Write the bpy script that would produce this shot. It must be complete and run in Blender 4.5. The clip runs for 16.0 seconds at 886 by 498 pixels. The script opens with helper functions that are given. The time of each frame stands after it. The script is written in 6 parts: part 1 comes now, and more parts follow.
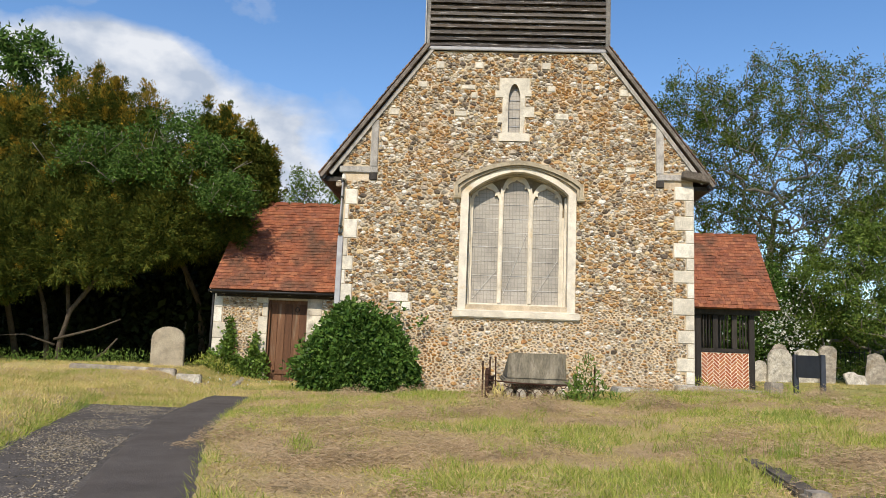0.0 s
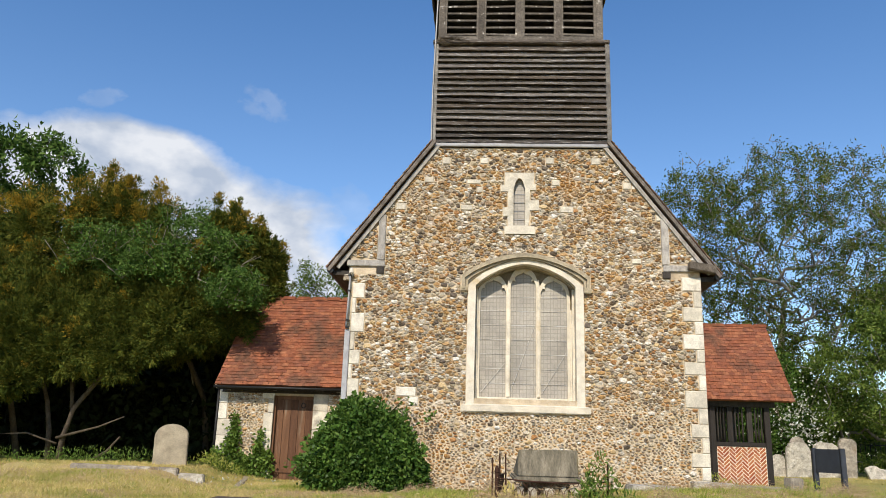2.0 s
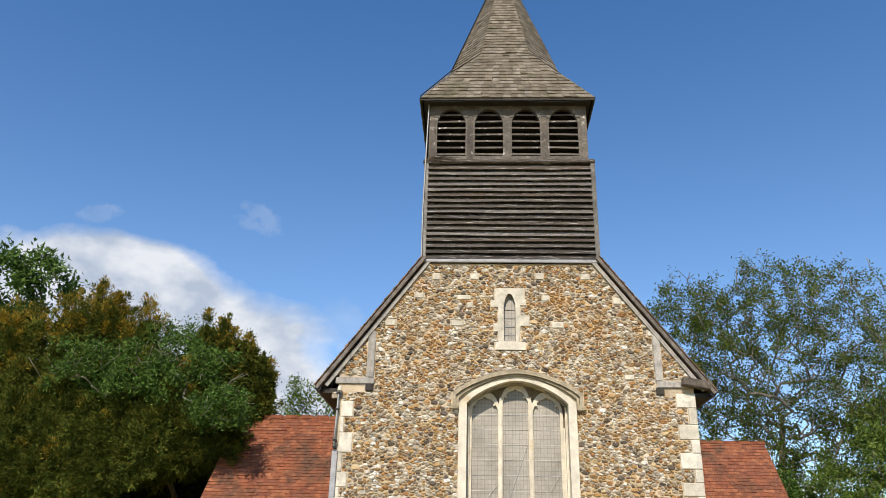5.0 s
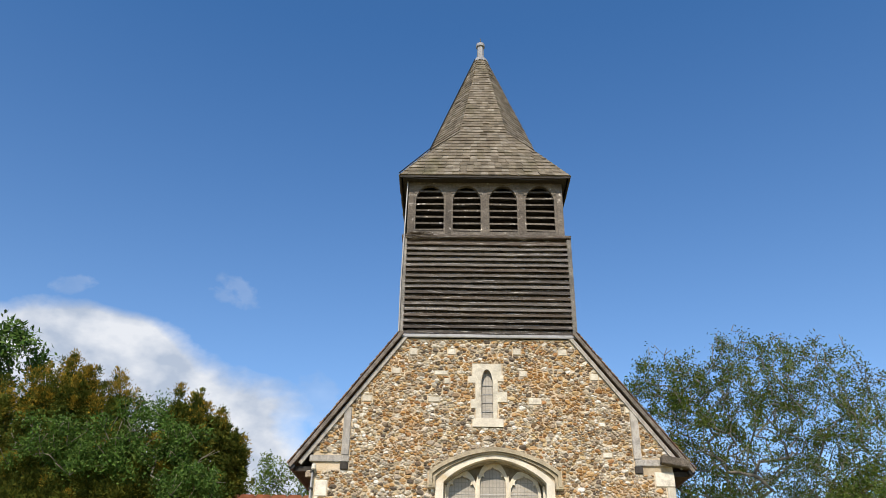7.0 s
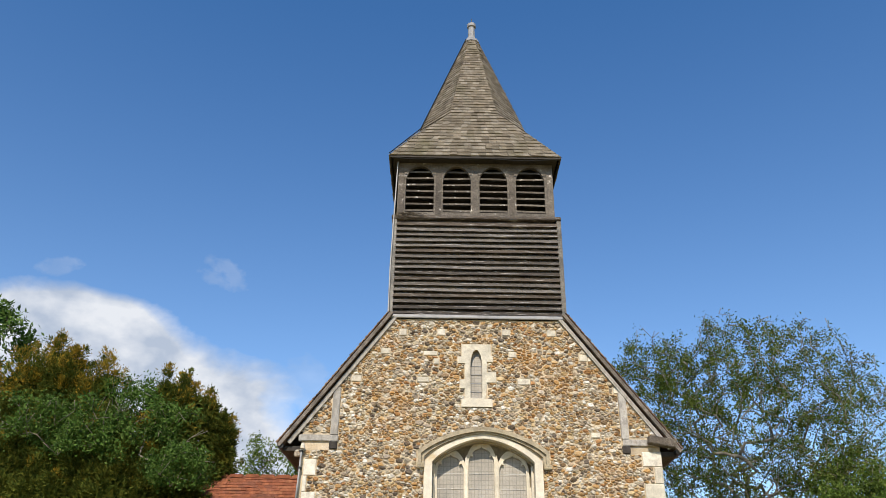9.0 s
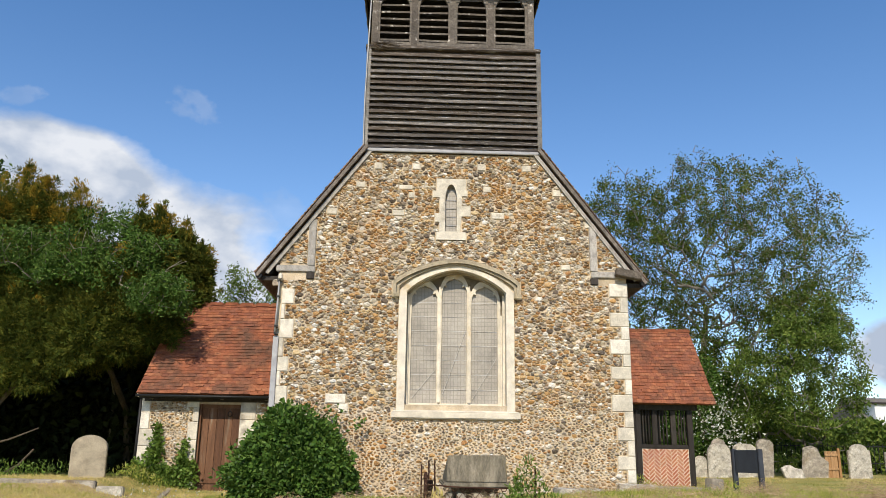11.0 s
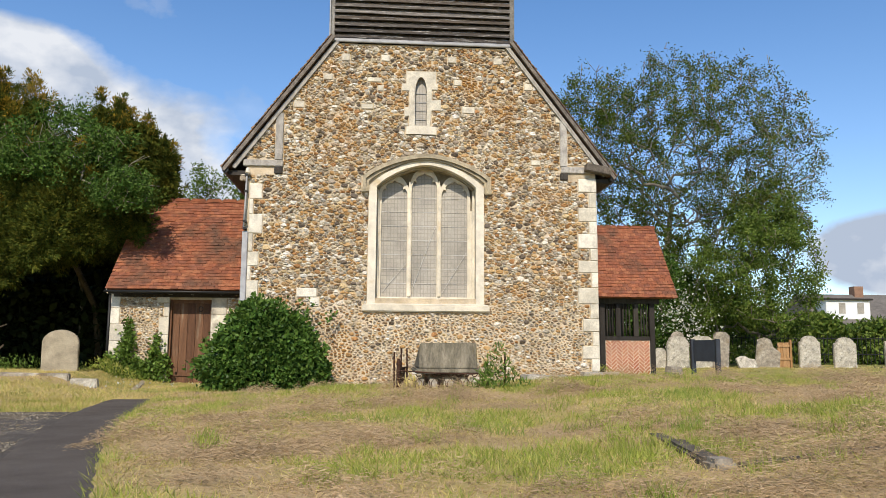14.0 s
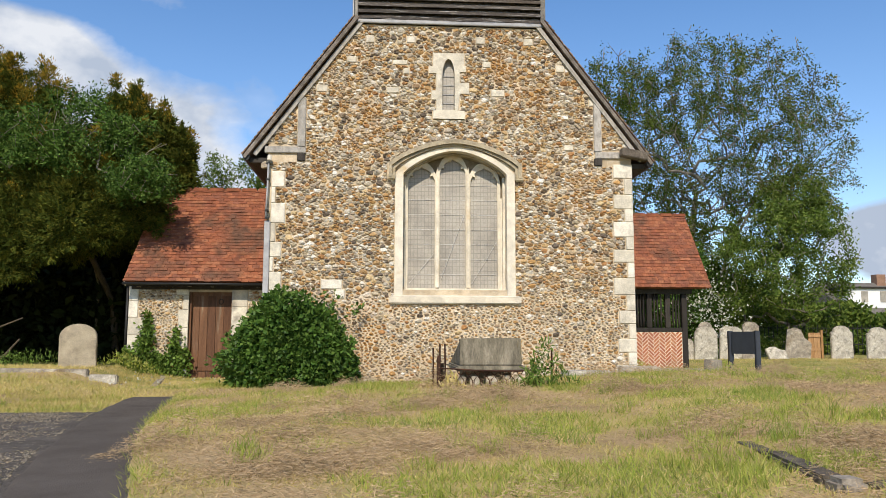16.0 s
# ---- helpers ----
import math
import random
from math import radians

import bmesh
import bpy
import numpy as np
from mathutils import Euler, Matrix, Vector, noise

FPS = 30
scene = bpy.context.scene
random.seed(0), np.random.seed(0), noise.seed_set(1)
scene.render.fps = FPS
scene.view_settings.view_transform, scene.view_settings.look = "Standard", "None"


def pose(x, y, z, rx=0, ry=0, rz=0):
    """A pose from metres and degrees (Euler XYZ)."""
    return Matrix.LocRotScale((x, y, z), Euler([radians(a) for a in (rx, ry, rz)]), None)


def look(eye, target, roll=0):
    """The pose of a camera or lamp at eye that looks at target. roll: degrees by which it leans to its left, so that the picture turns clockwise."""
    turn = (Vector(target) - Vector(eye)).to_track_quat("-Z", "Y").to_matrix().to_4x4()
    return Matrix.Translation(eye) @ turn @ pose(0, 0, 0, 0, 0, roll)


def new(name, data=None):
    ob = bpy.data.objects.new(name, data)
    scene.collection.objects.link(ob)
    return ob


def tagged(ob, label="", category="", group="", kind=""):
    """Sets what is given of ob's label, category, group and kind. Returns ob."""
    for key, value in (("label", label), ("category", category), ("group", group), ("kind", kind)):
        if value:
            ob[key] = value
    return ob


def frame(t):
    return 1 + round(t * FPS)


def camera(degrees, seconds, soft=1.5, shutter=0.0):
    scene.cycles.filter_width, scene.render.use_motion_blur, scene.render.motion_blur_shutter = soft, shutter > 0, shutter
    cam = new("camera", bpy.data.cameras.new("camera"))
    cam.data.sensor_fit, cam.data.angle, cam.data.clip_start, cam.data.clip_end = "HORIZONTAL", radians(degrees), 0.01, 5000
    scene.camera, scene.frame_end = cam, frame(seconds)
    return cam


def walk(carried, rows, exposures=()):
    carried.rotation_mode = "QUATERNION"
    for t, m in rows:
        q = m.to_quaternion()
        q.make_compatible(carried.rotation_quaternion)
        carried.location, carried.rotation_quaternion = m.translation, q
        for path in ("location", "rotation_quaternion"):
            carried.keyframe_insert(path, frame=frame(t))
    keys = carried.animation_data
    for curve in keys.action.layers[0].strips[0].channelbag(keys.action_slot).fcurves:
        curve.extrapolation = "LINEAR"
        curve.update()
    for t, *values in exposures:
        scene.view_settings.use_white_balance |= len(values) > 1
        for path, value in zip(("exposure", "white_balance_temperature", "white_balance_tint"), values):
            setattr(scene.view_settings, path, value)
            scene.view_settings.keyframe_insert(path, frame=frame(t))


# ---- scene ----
cam = camera(60.3, 16.0, soft=0.75)
METRES, EYE, TILT, LEAN, TURN = 1.55, 0.95, 0.0, 0.0, 2.4
ROWS = [
    (0.0, 0.0, 0.0, 0.0, -0.28, 7.52, -2.12),
    (0.5, 0.0042, 0.0061, 0.0156, -0.08, 9.39, -2.02),
    (1.0, 0.0007, 0.0106, 0.0097, 0.15, 11.36, -1.93),
    (1.5, 0.0003, 0.0011, 0.014, 0.26, 12.49, -1.79),
    (2.0, 0.0017, -0.011, 0.0154, 0.35, 14.38, -1.7),
    (2.5, 0.0082, -0.0094, 0.0156, 0.49, 15.93, -1.57),
    (3.0, 0.0269, 0.0029, 0.0261, 0.58, 17.92, -1.52),
    (5.5, 0.0401, -0.0025, 0.0623, -0.56, 24.26, -1.19),
    (6.0, 0.0376, -0.033, 0.0553, -1.28, 26.02, -1.14),
    (6.5, 0.0384, -0.0343, 0.0569, -1.7, 27.5, -1.05),
    (7.0, 0.0384, -0.0448, 0.0556, -1.78, 28.45, -0.98),
    (7.5, 0.0421, -0.0534, 0.0549, -1.81, 29.4, -0.97),
    (8.0, 0.0394, -0.0296, 0.0631, -1.99, 30.19, -0.99),
    (8.5, 0.0447, -0.0201, 0.0558, -2.24, 30.25, -0.96),
    (9.0, 0.0307, -0.0051, 0.0306, -2.63, 27.21, -0.86),
    (9.5, 0.0212, -0.0233, 0.0242, -2.98, 21.83, -0.79),
    (10.0, 0.0387, 0.0185, 0.0284, -3.59, 18.61, -0.81),
    (12.5, 0.0193, 0.0102, -0.0323, -5.96, 11.96, -0.48),
    (13.0, 0.0177, 0.0117, -0.0482, -6.65, 10.92, -0.39),
    (13.5, 0.0119, 0.0141, -0.0603, -7.06, 9.18, -0.33),
    (14.0, -0.0057, 0.0501, -0.0722, -6.98, 7.59, -0.3),
    (14.5, -0.055, 0.1236, -0.061, -6.85, 6.53, -0.39),
    (15.0, -0.1642, 0.2319, -0.0495, -6.82, 6.76, -0.4),
    (15.5, -0.2221, 0.3429, -0.049, -6.77, 6.87, -0.26),
    (16.0, -0.2137, 0.4976, -0.0206, -6.17, 6.81, -0.11),
]
walk(cam, [(t, pose(0, 0, EYE, TILT, LEAN, TURN) @ pose(METRES * x, METRES * y, METRES * z, 90 + pitch, roll, yaw)) for t, x, y, z, yaw, pitch, roll in ROWS])

# ---- light ----
SUN_AZ, SUN_EL = 9.0, 41.0          # degrees to the west of the camera's back, and above the horizon
sun_dir = Vector((-math.sin(radians(SUN_AZ)) * math.cos(radians(SUN_EL)), -math.cos(radians(SUN_AZ)) * math.cos(radians(SUN_EL)), math.sin(radians(SUN_EL))))
sun = new("sun", bpy.data.lights.new("sun", "SUN"))
sun.data.energy, sun.data.angle, sun.data.color = 4.7, radians(0.53), (1.0, 0.89, 0.73)
sun.matrix_basis = look(sun_dir * 60, (0, 0, 0))
scene.view_settings.exposure = 0.14


def build_world():
    w = bpy.data.worlds.new("sky")
    scene.world = w
    w.use_nodes = True
    nt = w.node_tree
    n = nt.nodes
    n.clear()

    def add(kind, **kw):
        node = n.new(kind)
        for k, v in kw.items():
            node.inputs[k].default_value = v
        return node

    sky = n.new("ShaderNodeTexSky")
    sky.sky_type, sky.sun_disc = "NISHITA", False
    sky.sun_elevation, sky.sun_rotation = radians(SUN_EL), math.atan2(sun_dir.x, sun_dir.y)
    sky.air_density, sky.dust_density, sky.ozone_density = 1.0, 0.1, 4.0
    tc = n.new("ShaderNodeTexCoord")
    mp = n.new("ShaderNodeMapping")
    mp.inputs["Scale"].default_value = (1.0, 1.0, 1.5)
    nt.links.new(tc.outputs["Generated"], mp.inputs["Vector"])
    big = add("ShaderNodeTexNoise", Scale=9.0, Detail=9.0, Roughness=0.56, Distortion=0.2)
    nt.links.new(mp.outputs["Vector"], big.inputs["Vector"])
    sep = n.new("ShaderNodeSeparateXYZ")
    nt.links.new(tc.outputs["Generated"], sep.inputs["Vector"])

    def math_node(op, a, b=None, clamp=False):
        m = n.new("ShaderNodeMath")
        m.operation, m.use_clamp = op, clamp
        for k, v in enumerate((a, b)):
            if v is None:
                continue
            if isinstance(v, (int, float)):
                m.inputs[k].default_value = v
            else:
                nt.links.new(v, m.inputs[k])
        return m.outputs[0]

    def bank(az, el, wide, tall, lean=0.0):
        """One minus the elliptic distance of the sky's point from a bank of cloud; az to the right of north."""
        u = math_node("SUBTRACT", math_node("ARCTAN2", sep.outputs["X"], sep.outputs["Y"]), radians(az))
        v = math_node("SUBTRACT", math_node("ARCSINE", sep.outputs["Z"]), radians(el))
        v = math_node("ADD", v, math_node("MULTIPLY", u, lean))
        u = math_node("POWER", math_node("ABSOLUTE", math_node("DIVIDE", u, radians(wide))), 2.0)
        v = math_node("POWER", math_node("ABSOLUTE", math_node("DIVIDE", v, radians(tall))), 2.0)
        return math_node("SUBTRACT", 1.0, math_node("SQRT", math_node("ADD", u, v)))

    banks = [bank(*b) for b in CLOUDS]
    field = banks[0]
    for b in banks[1:]:
        field = math_node("MAXIMUM", field, b)
    lump = math_node("MULTIPLY", math_node("SUBTRACT", big.outputs["Fac"], 0.52), 2.0)
    dens = math_node("MULTIPLY", math_node("ADD", math_node("MULTIPLY", math_node("MINIMUM", field, 0.6), 4.2), lump), 1.5, True)
    fray = add("ShaderNodeTexNoise", Scale=30.0, Detail=8.0, Roughness=0.6, Distortion=0.2)
    nt.links.new(mp.outputs["Vector"], fray.inputs["Vector"])
    thin = [bank(*q) for q in WISPS]
    veil = math_node("MAXIMUM", math_node("MAXIMUM", thin[0], thin[1]), thin[2])
    veil = math_node("MULTIPLY", math_node("ADD", math_node("MINIMUM", veil, 0.35), math_node("MULTIPLY", math_node("SUBTRACT", fray.outputs["Fac"], 0.55), 1.6)), 0.6, True)
    dens = math_node("MAXIMUM", dens, math_node("MINIMUM", veil, 0.17))
    puff = add("ShaderNodeTexNoise", Scale=14.0, Detail=6.0, Roughness=0.5)
    nt.links.new(mp.outputs["Vector"], puff.inputs["Vector"])
    tone = n.new("ShaderNodeValToRGB")
    tone.color_ramp.elements[0].position, tone.color_ramp.elements[0].color = 0.40, (0.50, 0.58, 0.72, 1)
    tone.color_ramp.elements[1].position, tone.color_ramp.elements[1].color = 0.62, (0.86, 0.89, 0.95, 1)
    nt.links.new(puff.outputs["Fac"], tone.inputs["Fac"])
    bg, cl = add("ShaderNodeBackground", Strength=0.105), add("ShaderNodeBackground", Strength=0.86)
    hue = add("ShaderNodeHueSaturation", Saturation=1.0, Value=1.48, Hue=0.5015)
    deep = add("ShaderNodeMapRange")
    for k, v in (("From Min", 0.1), ("From Max", 0.7), ("To Min", 1.02), ("To Max", 1.20)):
        deep.inputs[k].default_value = v
    nt.links.new(sep.outputs["Z"], deep.inputs["Value"])
    nt.links.new(deep.outputs[0], hue.inputs["Saturation"])
    nt.links.new(sky.outputs["Color"], hue.inputs["Color"])
    nt.links.new(hue.outputs["Color"], bg.inputs["Color"])
    nt.links.new(tone.outputs["Color"], cl.inputs["Color"])
    mix, out = n.new("ShaderNodeMixShader"), n.new("ShaderNodeOutputWorld")
    nt.links.new(dens, mix.inputs["Fac"])
    nt.links.new(bg.outputs[0], mix.inputs[1])
    nt.links.new(cl.outputs[0], mix.inputs[2])
    nt.links.new(mix.outputs[0], out.inputs["Surface"])


# banks of cloud: azimuth, elevation, half width, half height, lean
CLOUDS = [(-26.5, 10.0, 18.0, 11.8, 0.0), (-27, 17.0, 9, 5.0, 0.05), (37, 6.6, 7.5, 3.2, 0), (60, 9, 16, 4, 0), (-70, 14, 20, 6, 0), (150, 18, 30, 7, 0), (-130, 25, 20, 6, 0)]
WISPS = [(-18.0, 24.1, 2.0, 1.3, 0.2), (-29.3, 22.6, 1.8, 0.7, -0.2), (-10.5, 17.0, 2, 2.4, 0.4)]
build_world()


# ---- materials ----
def mat(name, cols, rough=0.85, vary="island", scale=6.0, stain=0.25, grain=0.2, bump=0.3, fine=60.0, metal=0.0, stretch=(1, 1, 1), through_light=0.0, spec=0.3, tint=None):
    """Colours picked by island, by object or by a noise, with stains (scale), grain (fine) and relief. tint: a second colour laid on in large patches."""
    m = bpy.data.materials.new(name)
    m.use_nodes = True
    nt = m.node_tree
    n, link = nt.nodes, nt.links.new
    bsdf = n["Principled BSDF"]
    bsdf.inputs["Roughness"].default_value, bsdf.inputs["Metallic"].default_value = rough, metal
    bsdf.inputs["Specular IOR Level"].default_value = spec
    tc = n.new("ShaderNodeTexCoord")
    mp = n.new("ShaderNodeMapping")
    mp.inputs["Scale"].default_value = stretch
    link(tc.outputs["Object"], mp.inputs["Vector"])

    def noise_node(sc, det=5.0, ro=0.6):
        x = n.new("ShaderNodeTexNoise")
        x.inputs["Scale"].default_value, x.inputs["Detail"].default_value, x.inputs["Roughness"].default_value = sc, det, ro
        link(mp.outputs["Vector"], x.inputs["Vector"])
        return x.outputs["Fac"]

    ramp = n.new("ShaderNodeValToRGB")
    r = ramp.color_ramp
    r.interpolation = "LINEAR" if vary == "noise" else "CONSTANT"
    while len(r.elements) < len(cols):
        r.elements.new(0.5)
    for k, c in enumerate(cols):
        r.elements[k].position = k / (max(1, len(cols) - 1) if vary == "noise" else len(cols))
        r.elements[k].color = (*c, 1)
    big, small = noise_node(scale), noise_node(fine, 3.0)
    if vary == "noise":
        stretchy = n.new("ShaderNodeMapRange")
        stretchy.inputs["From Min"].default_value, stretchy.inputs["From Max"].default_value = 0.3, 0.7
        link(noise_node(scale * 0.6, 8.0, 0.65), stretchy.inputs["Value"])
        link(stretchy.outputs[0], ramp.inputs["Fac"])
    else:
        geo, obi, add, fr = n.new("ShaderNodeNewGeometry"), n.new("ShaderNodeObjectInfo"), n.new("ShaderNodeMath"), n.new("ShaderNodeMath")
        fr.operation = "FRACT"
        link(geo.outputs["Random Per Island"], add.inputs[0])
        link(obi.outputs["Random"], add.inputs[1])
        link(add.outputs[0], fr.inputs[0])
        link(fr.outputs[0], ramp.inputs["Fac"])
    col = ramp.outputs["Color"]
    if tint:
        patch = n.new("ShaderNodeMapRange")
        patch.inputs["From Min"].default_value, patch.inputs["From Max"].default_value = tint[2], tint[2] + 0.14
        link(noise_node(tint[1], 4.0, 0.6), patch.inputs["Value"])
        t = n.new("ShaderNodeMix")
        t.data_type = "RGBA"
        link(patch.outputs[0], t.inputs["Factor"])
        link(col, t.inputs["A"])
        t.inputs["B"].default_value = (*tint[0], 1)
        col = t.outputs["Result"]
    for fac, amount in ((big, stain), (small, grain)):
        lo = n.new("ShaderNodeMapRange")
        lo.inputs["From Min"].default_value, lo.inputs["From Max"].default_value = 0.3, 0.7
        lo.inputs["To Min"].default_value, lo.inputs["To Max"].default_value = 1 - amount, 1 + amount * 0.5
        link(fac, lo.inputs["Value"])
        mul = n.new("ShaderNodeVectorMath")
        mul.operation = "SCALE"
        link(col, mul.inputs[0])
        link(lo.outputs[0], mul.inputs["Scale"])
        col = mul.outputs[0]
    link(col, bsdf.inputs["Base Color"])
    if bump:
        b = n.new("ShaderNodeBump")
        b.inputs["Strength"].default_value, b.inputs["Distance"].default_value = bump, 0.02
        link(small, b.inputs["Height"])
        link(b.outputs["Normal"], bsdf.inputs["Normal"])
    if through_light:
        tr, mx = n.new("ShaderNodeBsdfTranslucent"), n.new("ShaderNodeMixShader")
        link(col, tr.inputs["Color"])
        mx.inputs["Fac"].default_value = through_light
        link(bsdf.outputs[0], mx.inputs[1])
        link(tr.outputs[0], mx.inputs[2])
        link(mx.outputs[0], n["Material Output"].inputs["Surface"])
    return m


M = {}
M["flint"] = mat("flint", [(.44, .37, .28), (.50, .30, .12), (.60, .41, .20), (.33, .26, .185), (.56, .47, .33), (.54, .32, .12), (.82, .76, .66), (.40, .33, .25), (.68, .59, .45), (.43, .22, .08), (.62, .54, .42), (.30, .20, .11), (.88, .84, .77), (.54, .34, .15), (.15, .115, .085), (.64, .48, .26), (.76, .69, .58), (.47, .30, .14), (.52, .46, .37)], rough=0.5, scale=26, stain=0.35, grain=0.35, fine=95, bump=0.8, spec=0.4, tint=((.50, .27, .08), 0.75, 0.565))
M["mortar"] = mat("mortar", [(.66, .55, .385), (.57, .46, .32), (.74, .63, .475)], vary="noise", scale=3, rough=0.95, stain=0.3, grain=0.3, bump=0.6, fine=90)
M["limestone"] = mat("limestone", [(.66, .61, .505), (.60, .55, .45), (.71, .66, .56), (.55, .50, .41)], rough=0.85, scale=5, stain=0.3, grain=0.2, bump=0.35, fine=50, tint=((.38, .34, .28), 2.3, 0.57))
M["dark_stone"] = mat("dark_stone", [(.10, .082, .062), (.15, .125, .095), (.075, .06, .048)], vary="noise", rough=0.9, scale=4, stain=0.4, grain=0.3, bump=0.5, fine=50, tint=((.26, .19, .07), 2.0, 0.62))
M["window_stone"] = mat("window_stone", [(.63, .57, .46), (.68, .62, .51)], rough=0.8, scale=3.5, stain=0.25, grain=0.12, bump=0.25, fine=45, tint=((.56, .43, .25), 1.7, 0.58))
# spandrel stone: brown stain, darkened further for the shade of the recess
M["stain_shade_stone"] = mat("stain_shade_stone", [(.21, .165, .105), (.27, .21, .14)], rough=0.9, scale=5, stain=0.4, grain=0.25, bump=0.4, fine=50)
M["ivy"] = mat("ivy", [(.11, .19, .03), (.15, .24, .04), (.08, .14, .022), (.19, .28, .055)], rough=0.55, stain=0.3, grain=0, bump=0, scale=2, through_light=0.25, spec=0.2)
M["hood_stone"] = mat("hood_stone", [(.44, .37, .25), (.40, .34, .24)], rough=0.9, scale=5, stain=0.4, grain=0.25, bump=0.4, fine=50)
M["weather_board"] = mat("weather_board", [(.100, .084, .070), (.145, .124, .105), (.074, .060, .050), (.190, .168, .150), (.115, .088, .066)], rough=0.55, scale=5, stain=0.45, grain=0.65, bump=0.9, fine=60, stretch=(0.22, 1, 4), spec=0.45, tint=((.62, .59, .55), 11.0, 0.565))
M["brown_timber"] = mat("brown_timber", [(.15, .125, .10), (.19, .16, .135), (.12, .10, .08)], rough=0.85, scale=5, stain=0.5, grain=0.5, bump=0.6, fine=45, tint=((.36, .33, .30), 4.0, 0.60))
M["pale_timber"] = mat("pale_timber", [(.47, .44, .40), (.40, .375, .34), (.52, .49, .45)], rough=0.85, scale=5, stain=0.4, grain=0.4, bump=0.5, fine=45, stretch=(2, 1, 1), tint=((.24, .21, .18), 5.0, 0.60))
M["grey_timber"] = mat("grey_timber", [(.21, .195, .175), (.27, .255, .235), (.165, .15, .135)], rough=0.85, scale=3, stain=0.5, grain=0.5, bump=0.6, fine=30)
M["louvre_wood"] = mat("louvre_wood", [(.125, .105, .086), (.16, .138, .115), (.095, .08, .066)], rough=0.75, scale=3, stain=0.45, grain=0.5, bump=0.5, fine=30, tint=((.55, .52, .48), 6.0, 0.60))
M["black_timber"] = mat("black_timber", [(.028, .023, .02), (.045, .038, .032)], rough=0.7, scale=4, stain=0.4, grain=0.3, bump=0.5, fine=40, stretch=(3, 3, .5))
M["shingle"] = mat("shingle", [(.20, .17, .125), (.235, .20, .155), (.175, .145, .105), (.275, .24, .19), (.21, .175, .13), (.15, .125, .09)], rough=0.85, scale=4, stain=0.35, grain=0.4, bump=0.5, fine=60, tint=((.13, .115, .07), 1.2, 0.56))
M["tile"] = mat("tile", [(.285, .098, .047), (.26, .088, .044), (.31, .112, .054), (.225, .078, .043), (.27, .098, .052), (.335, .132, .066), (.24, .092, .053)], rough=0.85, scale=7, stain=0.4, grain=0.35, bump=0.5, fine=55, tint=((.135, .068, .042), 0.9, 0.54))
M["nave_tile"] = mat("nave_tile", [(.20, .12, .075), (.26, .16, .10), (.15, .10, .07), (.30, .21, .14)], rough=0.9, scale=5, stain=0.35, grain=0.25, bump=0.4, fine=55)
M["lead"] = mat("lead", [(.34, .34, .34), (.28, .28, .29)], rough=0.55, metal=0.2, scale=4, stain=0.3, grain=0.2, bump=0.15, vary="noise")
M["lead_paint"] = mat("lead_paint", [(.40, .40, .41), (.34, .34, .36)], rough=0.6, scale=6, stain=0.25, grain=0.15, bump=0.1, vary="noise")
M["brick"] = mat("brick", [(.38, .115, .045), (.44, .15, .06), (.33, .095, .04), (.42, .16, .07)], rough=0.9, scale=12, stain=0.25, grain=0.3, bump=0.5, fine=90)
M["pale_mortar"] = mat("pale_mortar", [(.76, .66, .54), (.80, .71, .60)], vary="noise", rough=0.95, scale=5, stain=0.15, grain=0.2, bump=0.4)
M["door_wood"] = mat("door_wood", [(.145, .068, .034), (.175, .085, .044), (.12, .055, .028)], rough=0.7, scale=2.5, stain=0.35, grain=0.35, bump=0.4, fine=35, stretch=(5, 5, .4), tint=((.26, .19, .13), 1.3, 0.58))
M["iron"] = mat("iron", [(.09, .04, .022), (.06, .03, .02), (.12, .055, .03)], rough=0.85, metal=0.3, vary="noise", scale=14, stain=0.4, grain=0.3, bump=0.5)
M["black_iron"] = mat("black_iron", [(.02, .02, .02), (.03, .03, .03)], rough=0.5, metal=0.4, vary="noise", scale=8, bump=0.2)
M["tomb_stone"] = mat("tomb_stone", [(.23, .20, .145), (.29, .255, .19), (.16, .14, .10), (.26, .225, .16)], vary="noise", rough=0.9, scale=3.0, stain=0.5, grain=0.3, bump=0.5, fine=45, stretch=(2.2, 1, .6), tint=((.36, .27, .08), 1.6, 0.60))
M["headstone_sand"] = mat("headstone_sand", [(.34, .29, .205), (.38, .325, .235), (.29, .24, .175)], vary="noise", rough=0.9, scale=4, stain=0.4, grain=0.3, bump=0.4, fine=60)
M["headstone_grey"] = mat("headstone_grey", [(.60, .555, .47), (.44, .40, .33), (.70, .66, .58)], vary="noise", rough=0.9, scale=6, stain=0.45, grain=0.35, bump=0.5, fine=50, tint=((.24, .22, .17), 4.0, 0.56))
M["headstone_lichen"] = mat("headstone_lichen", [(.40, .36, .29), (.30, .26, .21), (.56, .51, .42)], vary="noise", rough=0.95, scale=6, stain=0.45, grain=0.3, bump=0.6, fine=45, tint=((.20, .15, .09), 2.5, 0.55))
M["sign_paint"] = mat("sign_paint", [(.032, .038, .052), (.04, .046, .06)], vary="noise", rough=0.55, scale=4, stain=0.2, grain=0.1, bump=0.08)
M["fence_wood"] = mat("fence_wood", [(.36, .20, .085), (.42, .25, .12)], rough=0.8, scale=5, stain=0.3, grain=0.3, bump=0.3, stretch=(4, 4, .6))
M["asphalt"] = mat("asphalt", [(.105, .090, .078), (.125, .108, .094), (.092, .079, .069)], vary="noise", rough=0.95, scale=1.2, stain=0.2, grain=0.3, bump=0.6, fine=160, spec=0.1)
